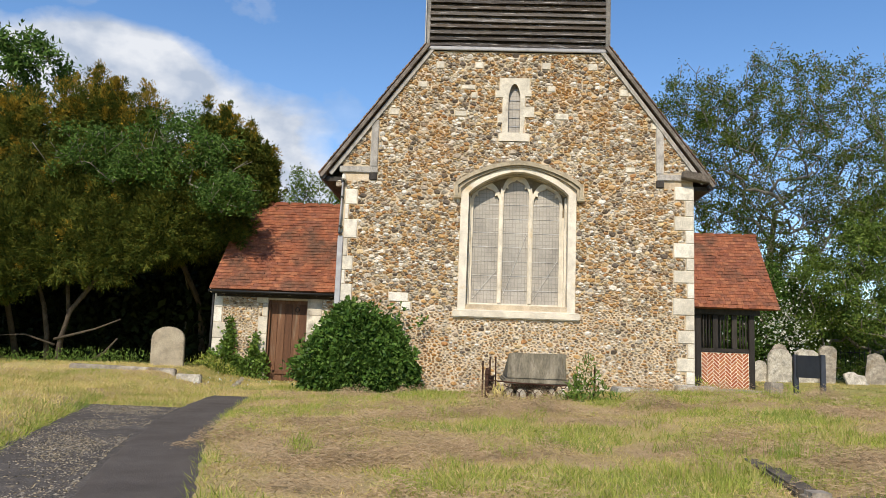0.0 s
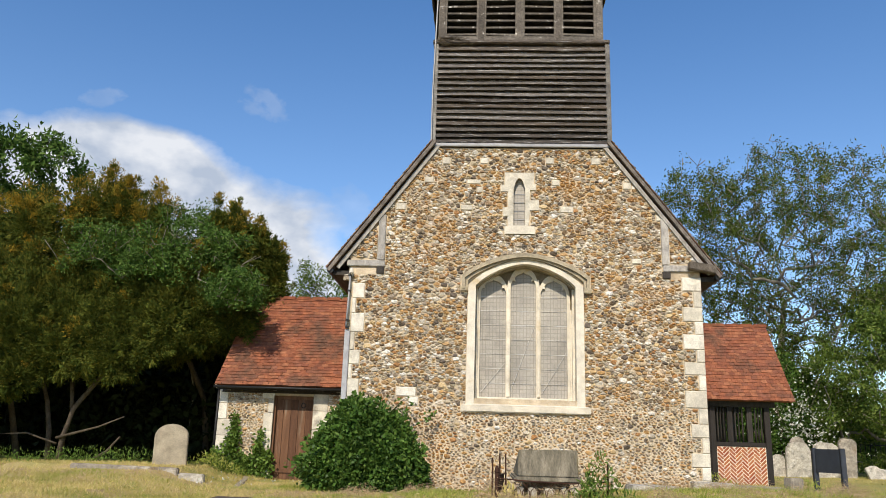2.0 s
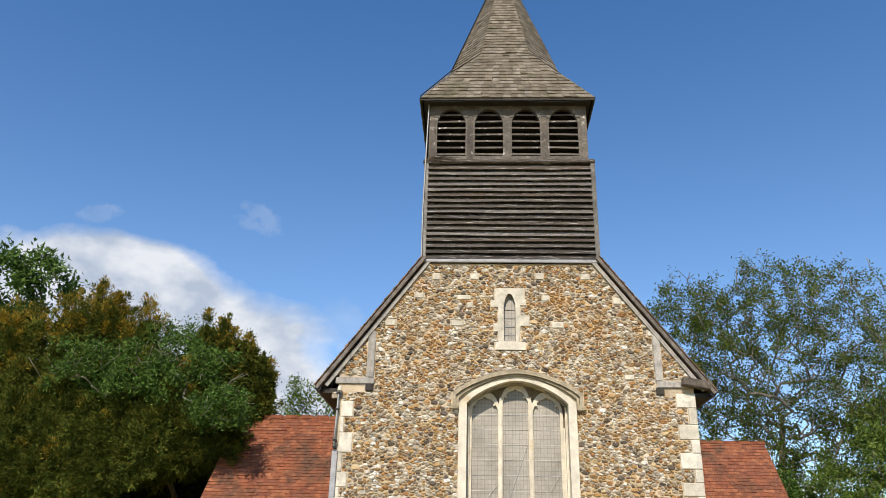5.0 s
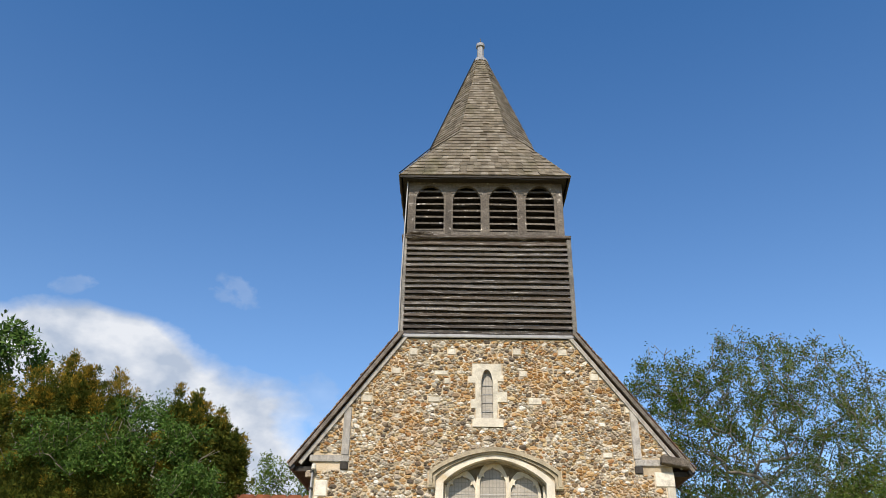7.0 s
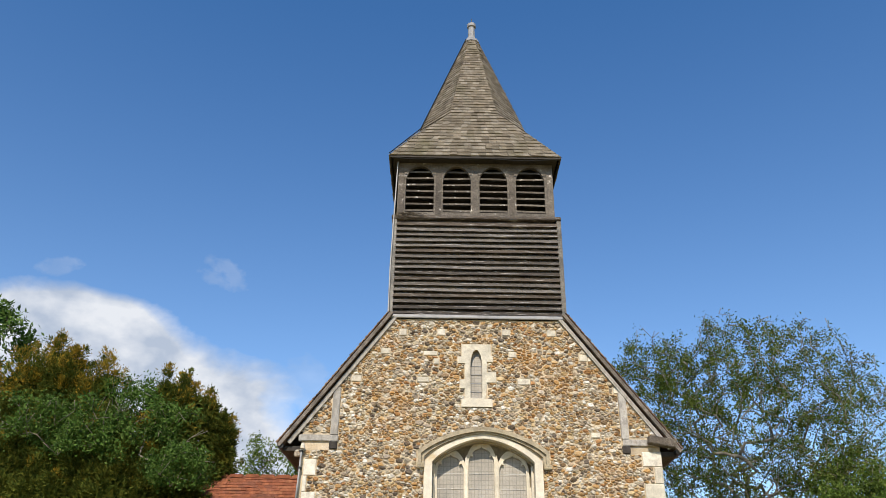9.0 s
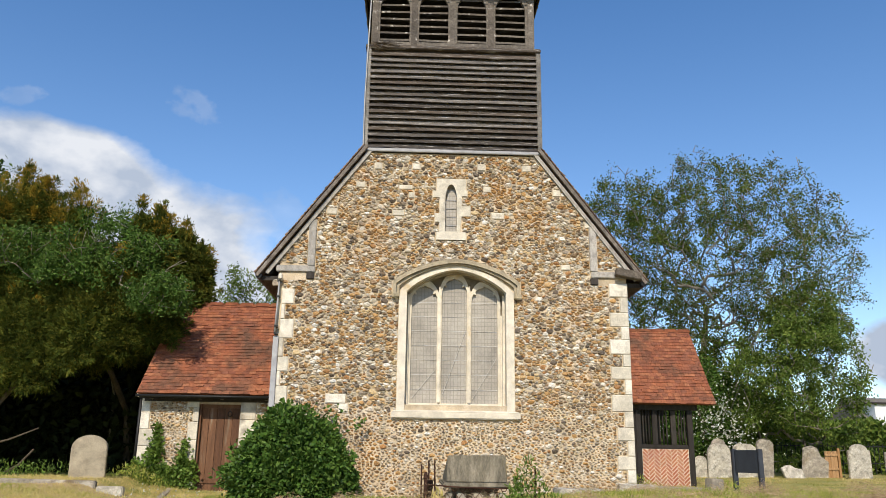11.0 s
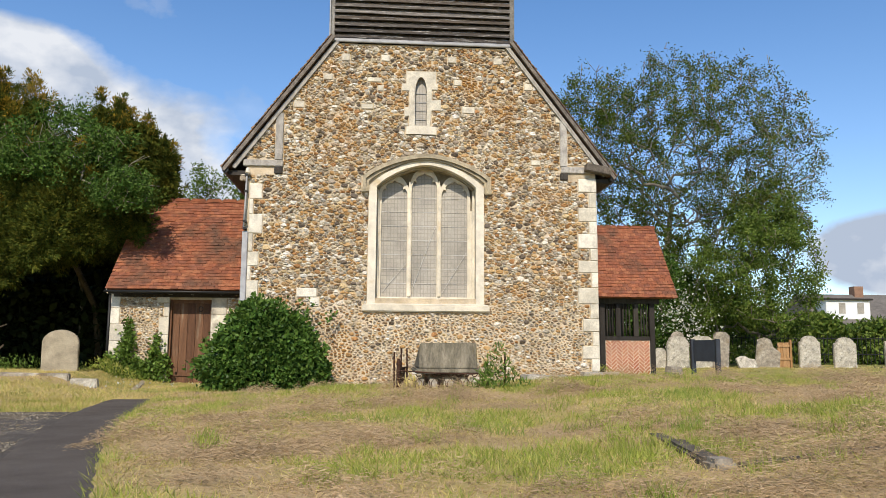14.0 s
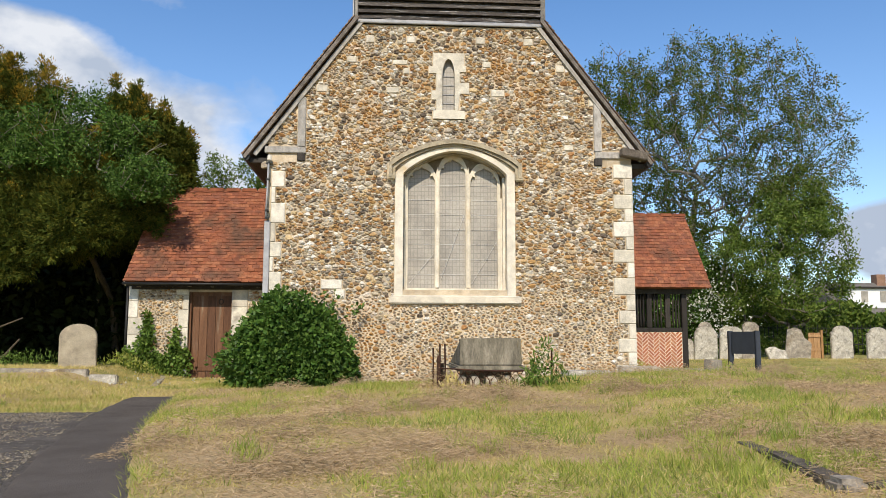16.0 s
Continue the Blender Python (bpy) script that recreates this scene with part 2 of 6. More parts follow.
M["old_tarmac"] = mat("old_tarmac", [(.12, .108, .096), (.135, .12, .106), (.105, .094, .083), (.125, .112, .10)], vary="noise", rough=0.95, scale=3.0, stain=0.15, grain=0.6, bump=0.4, fine=70, spec=0.05, tint=((.30, .24, .16), 9.0, 0.60))
M["ground"] = mat("ground", [(.42, .31, .165), (.32, .265, .105), (.47, .355, .20), (.30, .27, .085), (.44, .33, .175), (.34, .28, .11)], vary="noise", rough=1.0, scale=1.1, stain=0.3, grain=0.5, bump=1.0, fine=38, spec=0.05)
M["grass"] = mat("grass", [(.55, .45, .16), (.63, .50, .21), (.45, .39, .115), (.66, .52, .25), (.50, .42, .125), (.58, .45, .19)], rough=0.8, stain=0.3, grain=0.1, bump=0, scale=0.8, through_light=0.25, spec=0.1, tint=((.31, .33, .07), 0.55, 0.52))


def cover_mat(m):
    """The soil's colour follows what covers it: green grass, dry mown grass or raked hay."""
    nt = m.node_tree
    n, link = nt.nodes, nt.links.new
    bsdf = n["Principled BSDF"]
    at, ramp, mix = n.new("ShaderNodeAttribute"), n.new("ShaderNodeValToRGB"), n.new("ShaderNodeMix")
    at.attribute_name, mix.data_type = "cover", "RGBA"
    r = ramp.color_ramp
    while len(r.elements) < 4:
        r.elements.new(0.5)
    for k, (at_, c) in enumerate(((.18, (.20, .235, .058)), (.42, (.41, .35, .115)), (.58, (.43, .335, .15)), (.82, (.40, .29, .16)))):
        r.elements[k].position, r.elements[k].color = at_, (*c, 1)
    link(at.outputs["Fac"], ramp.inputs["Fac"])
    mix.inputs["Factor"].default_value = 0.6
    link(bsdf.inputs["Base Color"].links[0].from_socket, mix.inputs["A"])
    link(ramp.outputs["Color"], mix.inputs["B"])
    link(mix.outputs["Result"], bsdf.inputs["Base Color"])


cover_mat(M["ground"])
M["lush_grass"] = mat("lush_grass", [(.30, .35, .062), (.38, .41, .085), (.23, .29, .05), (.45, .45, .13)], rough=0.7, stain=0.25, grain=0.1, bump=0, scale=2, through_light=0.3, spec=0.1, tint=((.17, .25, .055), 0.8, 0.55))
M["gravel"] = mat("gravel", [(.26, .225, .18), (.34, .30, .24), (.20, .17, .135), (.40, .33, .22)], rough=0.9, stain=0.2, grain=0.2, bump=0, scale=4, spec=0.1)
M["hay"] = mat("hay", [(.47, .345, .205), (.53, .395, .245), (.35, .25, .145), (.43, .31, .18)], rough=0.9, stain=0.35, grain=0.1, bump=0, scale=1.5, through_light=0.1, spec=0.1, tint=((.36, .255, .155), 3.0, 0.55))
M["yew"] = mat("yew", [(.062, .086, .015), (.078, .102, .017), (.108, .120, .019), (.044, .064, .012), (.125, .125, .020)], rough=0.75, stain=0.4, grain=0.0, bump=0, scale=1.6, through_light=0.03, spec=0.05, tint=((.15, .130, .017), 0.9, 0.60))
# leaves coloured near-black to put the yews' shade into the colour
M["shade_leaf"] = mat("shade_leaf", [(.020, .030, .009), (.032, .042, .012), (.014, .022, .007)], rough=0.6, stain=0.3, grain=0, bump=0, spec=0.1)
M["yew_gold"] = mat("yew_gold", [(.33, .215, .022), (.23, .18, .024), (.40, .255, .024), (.17, .15, .022)], rough=0.7, stain=0.3, grain=0.0, bump=0, scale=1.0, through_light=0.15, spec=0.12)
M["leaf_dark"] = mat("leaf_dark", [(.060, .122, .022), (.082, .150, .028), (.040, .086, .016), (.125, .195, .046)], rough=0.6, stain=0.4, grain=0, bump=0, scale=1.2, through_light=0.12, spec=0.06)
M["leaf_bush"] = mat("leaf_bush", [(.065, .135, .022), (.088, .165, .027), (.040, .088, .015), (.125, .205, .040), (.072, .142, .023)], rough=0.5, stain=0.35, grain=0, bump=0, scale=2.5, through_light=0.22, spec=0.2)
M["leaf_ash"] = mat("leaf_ash", [(.075, .125, .020), (.105, .155, .026), (.055, .095, .016), (.14, .18, .034), (.12, .125, .028)], rough=0.65, stain=0.3, grain=0, bump=0, scale=0.5, through_light=0.25, spec=0.05, tint=((.15, .125, .032), 0.4, 0.57))
M["leaf_far"] = mat("leaf_far", [(.10, .165, .028), (.14, .20, .036), (.068, .115, .020), (.185, .24, .050)], rough=0.6, stain=0.3, grain=0, bump=0, scale=0.6, through_light=0.28, spec=0.12)
M["blossom"] = mat("blossom", [(.62, .62, .55), (.50, .52, .44)], rough=0.8, stain=0.1, grain=0, bump=0, through_light=0.3)
M["bark"] = mat("bark", [(.085, .066, .045), (.12, .095, .068), (.06, .046, .033)], vary="noise", rough=0.95, scale=5, stain=0.35, grain=0.35, bump=0.8, fine=35)
M["bark_pale"] = mat("bark_pale", [(.18, .16, .125), (.235, .21, .165), (.13, .115, .088)], vary="noise", rough=0.95, scale=3, stain=0.3, grain=0.3, bump=0.6, fine=30)
M["white_render"] = mat("white_render", [(.72, .73, .74), (.66, .67, .68)], vary="noise", rough=0.8, scale=1, stain=0.1, grain=0.05, bump=0.1)
M["slate"] = mat("slate", [(.15, .135, .12), (.11, .10, .09), (.19, .17, .15)], rough=0.8, scale=2, stain=0.3, grain=0.2, bump=0.2)
M["house_brick"] = mat("house_brick", [(.30, .18, .12), (.26, .15, .10)], vary="noise", rough=0.9, scale=3, stain=0.2, grain=0.3, bump=0.3)
# near-black colour that stands for the darkness of unlit interiors
M["unlit_inside"] = mat("unlit_inside", [(.035, .030, .025), (.05, .042, .035)], vary="noise", rough=0.95, scale=2, bump=0.1)
M["guard_wire"] = mat("guard_wire", [(.55, .53, .50), (.62, .60, .57)], rough=0.5, scale=9, bump=0)
M["twig"] = mat("twig", [(.10, .075, .05), (.15, .12, .08), (.07, .05, .035)], rough=0.9, bump=0)


def glass_mat():
    """Old leaded glass behind fine wire guards: grey, dusty, a little glossy, with the lattice of the leads."""
    m = mat("leaded_glass", [(.37, .335, .285), (.41, .375, .32), (.33, .30, .255)], vary="noise", rough=0.45, scale=1.2, stain=0.3, grain=0.15, bump=0.12, fine=30, spec=0.4)
    nt = m.node_tree
    n, link = nt.nodes, nt.links.new
    bsdf = n["Principled BSDF"]
    tc, mp, br = n.new("ShaderNodeTexCoord"), n.new("ShaderNodeMapping"), n.new("ShaderNodeTexBrick")
    mp.inputs["Rotation"].default_value = (radians(90), 0, 0)
    link(tc.outputs["Object"], mp.inputs["Vector"])
    link(mp.outputs["Vector"], br.inputs["Vector"])
    br.offset = 0.0
    br.inputs["Scale"].default_value, br.inputs["Mortar Size"].default_value = 1.0, 0.006
    br.inputs["Brick Width"].default_value, br.inputs["Row Height"].default_value = 0.075, 0.095
    br.inputs["Color1"].default_value, br.inputs["Color2"].default_value, br.inputs["Mortar"].default_value = (1, 1, 1, 1), (0.88, 0.89, 0.90, 1), (0.66, 0.66, 0.66, 1)
    old = bsdf.inputs["Base Color"].links[0].from_socket
    mul = n.new("ShaderNodeVectorMath")
    mul.operation = "MULTIPLY"
    link(old, mul.inputs[0])
    link(br.outputs["Color"], mul.inputs[1])
    link(mul.outputs[0], bsdf.inputs["Base Color"])
    return m


M["glass"] = glass_mat()


# ---- mesh helpers ----
class Geo:
    """Vertices and faces of one mesh."""

    def __init__(self):
        self.v, self.f = [], []

    def add(self, verts, faces):
        k = len(self.v)
        self.v.extend(verts)
        self.f.extend([tuple(i + k for i in f) for f in faces])
        return self

    def box(self, x0, x1, y0, y1, z0, z1):
        return self.add([(x0, y0, z0), (x1, y0, z0), (x1, y1, z0), (x0, y1, z0), (x0, y0, z1), (x1, y0, z1), (x1, y1, z1), (x0, y1, z1)],
                        [(0, 3, 2, 1), (4, 5, 6, 7), (0, 1, 5, 4), (1, 2, 6, 5), (2, 3, 7, 6), (3, 0, 4, 7)])

    def beam(self, a, b, w, h, up=(0, 0, 1)):
        """A squared timber from a to b: w across, h along up."""
        a, b, up = Vector(a), Vector(b), Vector(up)
        d = (b - a).normalized()
        s = d.cross(up).normalized() * w / 2
        u = s.cross(d).normalized() * h / 2
        return self.add([tuple(p + i * s + j * u) for p in (a, b) for i, j in ((-1, -1), (1, -1), (1, 1), (-1, 1))],
                        [(0, 1, 2, 3), (7, 6, 5, 4), (0, 4, 5, 1), (1, 5, 6, 2), (2, 6, 7, 3), (3, 7, 4, 0)])

    def tube(self, pts, radii, sides=6):
        """A tapered round limb along a line of points."""
        k0 = len(self.v)
        pts = [Vector(p) for p in pts]
        for i, p in enumerate(pts):
            d = (pts[min(i + 1, len(pts) - 1)] - pts[max(i - 1, 0)]).normalized()
            s = d.cross(Vector((0.31, 0.17, 0.93))).normalized()
            u = d.cross(s)
            for k in range(sides):
                a = 2 * math.pi * k / sides
                self.v.append(tuple(p + (s * math.cos(a) + u * math.sin(a)) * radii[i]))
        for i in range(len(pts) - 1):
            for k in range(sides):
                a, b = k0 + i * sides + k, k0 + i * sides + (k + 1) % sides
                self.f.append((a, b, b + sides, a + sides))
        self.f.append(tuple(k0 + k for k in reversed(range(sides))))
        self.f.append(tuple(k0 + (len(pts) - 1) * sides + k for k in range(sides)))
        return self

    def prism(self, poly, y0, y1):
        """A polygon in x and z, drawn out from y0 to y1."""
        n = len(poly)
        return self.add([(x, y0, z) for x, z in poly] + [(x, y1, z) for x, z in poly],
                        [tuple(range(n)), tuple(range(2 * n - 1, n - 1, -1))] + [(i, i + n, (i + 1) % n + n, (i + 1) % n) for i in range(n)])


def mesh_of(name, g):
    me = bpy.data.meshes.new(name)
    me.from_pydata(g.v, [], g.f)
    me.validate()
    bm = bmesh.new()
    bm.from_mesh(me)
    if len(bm.faces) < 40000:
        bmesh.ops.recalc_face_normals(bm, faces=bm.faces)
    bm.to_mesh(me)
    bm.free()
    return me


def part(name, g, material, parent=None, label="", smooth=False, bevel=0.0):
    """One mesh object, under a thing or a part. g: a Geo, a bmesh or a mesh."""
    if isinstance(g, Geo):
        me = mesh_of(name, g)
    elif isinstance(g, bmesh.types.BMesh):
        me = bpy.data.meshes.new(name)
        g.to_mesh(me)
        g.free()
    else:
        me = g
    if bevel:
        bm = bmesh.new()
        bm.from_mesh(me)
        bmesh.ops.bevel(bm, geom=bm.edges[:], offset=bevel, segments=2, affect="EDGES", clamp_overlap=True)
        bm.to_mesh(me)
        bm.free()
    if not me.materials:
        me.materials.append(M[material])
    if smooth:
        me.polygons.foreach_set("use_smooth", [True] * len(me.polygons))
    ob = new(name, me)
    if parent is not None:
        ob.parent = parent
    if label:
        tagged(ob, label=label)
    return ob


def thing(name, label, category, at=(0, 0, 0), group="", kind=""):
    ob = new(name)
    ob.location = at
    ob.empty_display_size = 0.2
    return tagged(ob, label, category, group, kind)


def holed(outer, holes, y0, y1):
    """A wall in x and z with openings cut through it, from y0 to y1."""
    bm = bmesh.new()
    edges = []
    for loop in [outer] + holes:
        vs = [bm.verts.new((x, y0, z)) for x, z in loop]
        edges += [bm.edges.new((vs[i], vs[(i + 1) % len(vs)])) for i in range(len(vs))]
    bmesh.ops.triangle_fill(bm, use_beauty=True, use_dissolve=False, edges=edges)
    got = bmesh.ops.extrude_face_region(bm, geom=bm.faces[:])
    for v in got["geom"]:
        if isinstance(v, bmesh.types.BMVert):
            v.co.y = y1
    bmesh.ops.recalc_face_normals(bm, faces=bm.faces)
    return bm


def stone(g, x0, x1, z0, z1, y, proud=0.02, c=0.012):
    """A dressed block in a wall's face at y, its arrises chamfered."""
    f = y - proud
    g.add([(x0, y + 0.05, z0), (x1, y + 0.05, z0), (x1, y + 0.05, z1), (x0, y + 0.05, z1),
           (x0, f + c, z0), (x1, f + c, z0), (x1, f + c, z1), (x0, f + c, z1),
           (x0 + c, f, z0 + c), (x1 - c, f, z0 + c), (x1 - c, f, z1 - c), (x0 + c, f, z1 - c)],
          [(0, 1, 5, 4), (1, 2, 6, 5), (2, 3, 7, 6), (3, 0, 4, 7), (4, 5, 9, 8), (5, 6, 10, 9), (6, 7, 11, 10), (7, 4, 8, 11), (8, 9, 10, 11)])
    return g


def clip(poly, px, pz, nx, nz):
    """The part of a polygon behind the line through p with normal n."""
    out = []
    for i, (ax, az) in enumerate(poly):
        bx, bz = poly[(i + 1) % len(poly)]
        da, db = (ax - px) * nx + (az - pz) * nz, (bx - px) * nx + (bz - pz) * nz
        if da <= 0:
            out.append((ax, az))
        if da * db < 0:
            s = da / (da - db)
            out.append((ax + s * (bx - ax), az + s * (bz - az)))
    return out


def flint_cells(rng, inside, x0, x1, z0, z1, spread, wide=1.55):
    """Rounded cells of a rubble wall. inside(x, z): None, or the lines (p, n) that bound a stone there. spread(x, z): a stone's height."""
    pts, grid, cell = [], {}, 0.10
    tries = int((x1 - x0) * (z1 - z0) * 7000)
    for _ in range(tries):
        x, z = rng.uniform(x0, x1), rng.uniform(z0, z1)
        if inside(x, z) is None:
            continue
        r = spread(x, z) * rng.choice((0.42, 0.55, 0.7, 0.85, 1.0, 1.15, 1.5))
        gx, gz = int(x / cell), int(z / cell)
        ok = True
        for i in range(gx - 2, gx + 3):
            for j in range(gz - 2, gz + 3):
                for (qx, qz, qr) in grid.get((i, j), ()):
                    if ((qx - x) / wide) ** 2 + (qz - z) ** 2 < ((r + qr) / 2) ** 2:
                        ok = False
                        break
                if not ok:
                    break
            if not ok:
                break
        if ok:
            grid.setdefault((gx, gz), []).append((x, z, r))
            pts.append((x, z, r))
    cells = []
    for x, z, r in pts:
        gx, gz = int(x / cell), int(z / cell)
        poly = [(x - .17, z - .13), (x + .17, z - .13), (x + .17, z + .13), (x - .17, z + .13)]
        for i in range(gx - 3, gx + 4):
            for j in range(gz - 3, gz + 4):
                for (qx, qz, qr) in grid.get((i, j), ()):
                    if (qx, qz) == (x, z) or not poly:
                        continue
                    dx, dz = qx - x, (qz - z)
                    d = math.hypot(dx / wide, dz)
                    s = 0.5 * (1 + (r - qr) / (r + qr) * 0.6)
                    nx, nz = dx / wide ** 2, dz
                    l = math.hypot(nx, nz)
                    poly = clip(poly, x + dx * s, z + dz * s, nx / l, nz / l)
        for p, n in inside(x, z):
            if poly:
                poly = clip(poly, p[0], p[1], n[0], n[1])
        if len(poly) < 3:
            continue
        cx, cz = sum(p[0] for p in poly) / len(poly), sum(p[1] for p in poly) / len(poly)
        size = max(max(abs(p[0] - cx), abs(p[1] - cz)) for p in poly)
        if size < 0.016:
            continue
        gap = rng.uniform(0.001, 0.006) + 0.009 * step(2.2 - z, 0, .6)
        shrunk = []
        for px, pz in poly:
            l = math.hypot(px - cx, pz - cz) + 1e-6
            k = max(0.3, 1 - gap * 1.25 / l)
            shrunk.append((cx + (px - cx) * k, cz + (pz - cz) * k))
        ring = []
        for i, (ax, az) in enumerate(shrunk):            # corners cut to a round pebble
            bx, bz = shrunk[(i + 1) % len(shrunk)]
            if math.hypot(ax - bx, az - bz) < 0.012:
                ring.append(((ax + bx) / 2, (az + bz) / 2))
                continue
            q = rng.uniform(.04, .20)
            ring += [(ax * (1 - q) + bx * q, az * (1 - q) + bz * q), (ax * .16 + bx * .84, az * .16 + bz * .84)]
        cells.append((cx, cz, ring))
    return cells


def flint_geo(g, rng, cx, cz, ring, y, proud=1.0):
    """One pebble bedded in the wall's face at y."""
    n = len(ring)
    d = rng.uniform(0.014, 0.046) * proud
    tx, tz = rng.uniform(-.55, .55), rng.uniform(-.60, .45)
    vs = []
    for k, o in ((1.0, 0.012), (0.93, -0.45 * d), (0.62, -0.9 * d)):
        for px, pz in ring:
            kk = k * rng.uniform(.84, 1.06) if k < 1 else k
            dx, dz = (px - cx) * kk, (pz - cz) * kk
            vs.append((cx + dx, y + o + (dx * tx + dz * tz + rng.uniform(-.006, .006) if k < 1 else 0), cz + dz))
    vs.append((cx, y - d, cz))
    fs = []
    for r in range(2):
        for i in range(n):
            j = (i + 1) % n
            fs.append((r * n + i, r * n + j, (r + 1) * n + j, (r + 1) * n + i))
    fs += [(2 * n + i, 2 * n + (i + 1) % n, 3 * n) for i in range(n)]
    g.add(vs, fs)


def laid(g, a, b, c, d, rows, width, rng, thick=0.022, lap=1.5, singles=None):
    """Tiles or shingles in courses on the slope a, b (eaves, left and right), c, d (top, right and left). singles: also gets each piece as a Geo of its own, and g nothing."""
    a, b, c, d = (Vector(p) for p in (a, b, c, d))
    nrm = (b - a).cross(d - a)
    if nrm.length < 1e-6:
        nrm = (b - a).cross(c - a)
    nrm.normalize()
    for r in range(rows):
        t0, t1 = r / rows, min(1.0, (r + lap) / rows)
        l0, r0, l1, r1 = a.lerp(d, t0), b.lerp(c, t0), a.lerp(d, t1), b.lerp(c, t1)
        span = (r0 - l0).length
        n = max(1, round(span / width))
        off = (0.5 if r % 2 else 0.0)
        cuts = sorted({0.0, 1.0, *[(k + off + rng.uniform(-.08, .08)) / n for k in range(0, n + 1) if 0.02 < (k + off) / n < 0.98]})
        for s0, s1 in zip(cuts, cuts[1:]):
            e = min(0.004, span * (s1 - s0) * 0.1) / max(span, 1e-3)
            lift = thick * rng.uniform(0.8, 1.25) + (0.012 if rng.random() < 0.06 else 0)
            drop = (l0 - l1).normalized() * rng.uniform(-0.006, 0.012)
            p = [l0.lerp(r0, s0 + e) + drop, l0.lerp(r0, s1 - e) + drop, l1.lerp(r1, s1 - e), l1.lerp(r1, s0 + e)]
            vs = [tuple(p[0] + nrm * lift), tuple(p[1] + nrm * lift), tuple(p[2] + nrm * .004), tuple(p[3] + nrm * .004), tuple(p[0] - nrm * .004), tuple(p[1] - nrm * .004)]
            fs = [(0, 1, 2, 3), (4, 5, 1, 0), (4, 0, 3), (5, 2, 1)]
            if singles is not None:
                singles.append(Geo().add(vs, fs))
            else:
                g.add(vs, fs)


def step(v, a, b):
    t = max(0.0, min(1.0, (v - a) / (b - a)))
    return t * t * (3 - 2 * t)


# ---- ground ----
def path_right(y):
    return -1.74 - 0.34 * (y - 5) + 0.011 * max(y - 5, -4) ** 2


def path_left(y):
    return path_right(y) - 0.80


def old_left(y):
    return -4.13 - 0.335 * (y - 6.76)


def height(x, y):
    """The ground: a low swell of lawn that falls to the path and towards the camera's feet."""
    h = 0.04 + 0.30 * step(x, 0.8, 5.4) + 0.03 * step(x, 8, 14) * step(y, 15, 24)
    h += 0.17 * step(-x, 4.9, 6.6) * step(y, 13.2, 15.2)
    h += 0.29 * math.exp(-((y - 10.9) / 3.0) ** 2) * step(x, -3.8, 0.6) * (1 - 0.65 * step(x, 1.5, 5.5))
    h -= 0.08 * step(path_right(max(min(y, 16), -20)) + 0.35 - x, 0.0, 0.5) * step(15.4 - y, 0, 1.2)
    h -= 0.60 * (1 - step(y, -1.5, 5.0))
    h += 0.10 * step(y, 28, 60)
    h += 0.09 * step(-x, 5.95, 6.2) * (1 - step(-x, 9.6, 9.9)) * step(y, 15.55, 15.8) * (1 - step(y, 18.1, 18.5))
    h -= step(x, 3.0, 6.0) * (0.17 * step(y, 11.5, 16.5) - 0.05 * step(y, 21, 28))
    h += 0.13 * step(old_left(min(max(y, -14), 12.6)) - x, 0.0, 0.35) * step(y, 2.0, 4.0) * (1 - 0.6 * step(y, 12.5, 15))
    return h


def lawn(x, y):
    off = step(path_right(max(min(y, 16), -20)) + 0.25 - x, 0.0, 0.4) * step(15.4 - y, 0, 1)
    return height(x, y) + (1 - off) * (0.035 * noise.noise(Vector((x * .7, y * .7, 0))) + 0.018 * noise.noise(Vector((x * 2.3, y * 2.3, 4))))


def cover(x, y):
    """Below zero green grass, above it hay."""
    return noise.noise(Vector((x * .5, y * .8, 31))) + .75 * noise.noise(Vector((x * 1.5, y * 1.9, 35))) + .3 * noise.noise(Vector((x * 3.6, y * 4.4, 3))) + .04 - .55 * step(y, 16.8, 18.5)


def build_ground():
    def lines(lo, hi, s, far):
        out, v, stp = [lo + i * s for i in range(int((hi - lo) / s) + 1)], hi, s
        head, w = [], lo
        while v < far:
            stp *= 1.35
            v, w = v + stp, w - stp
            out.append(v)
            head.insert(0, w)
        return head + out

    xs, ys = lines(-14, 20, 0.2, 1500), lines(-4, 32, 0.2, 1500)
    me = bpy.data.meshes.new("ground")
    me.from_pydata([(x, y, lawn(x, y)) for y in ys for x in xs], [],
                   [(j * len(xs) + i, j * len(xs) + i + 1, (j + 1) * len(xs) + i + 1, (j + 1) * len(xs) + i) for j in range(len(ys) - 1) for i in range(len(xs) - 1)])
    kinds = me.attributes.new("cover", "FLOAT", "POINT")
    kinds.data.foreach_set("value", [.5 + .6 * cover(x, y) for y in ys for x in xs])
    ob = part("ground", me, "ground", smooth=True)
    tagged(ob, "mown churchyard lawn of dry yellow and green grass", "lawn", kind="structure")


build_ground()


def strip(name, left, right, y0, y1, lift, material, label, cols=10):
    g = Geo()
    n = int((y1 - y0) / 0.25)
    for j in range(n + 1):
        y = y0 + (y1 - y0) * j / n
        l, r = left(y), right(y)
        for i in range(cols + 1):
            x = l + (r - l) * i / cols
            edge = 0.05 * noise.noise(Vector((x * 2, y * 2.2, 7))) if i in (0, cols) else 0
            g.v.append((x + edge, y, lawn(x, y) + (lift if 0 < i < cols else 0.001)))
    for j in range(n):
        for i in range(cols):
            k = j * (cols + 1) + i
            g.f.append((k, k + 1, k + cols + 2, k + cols + 1))
    ob = part(name, g, material, smooth=True)
    return tagged(ob, label, "path", kind="structure")


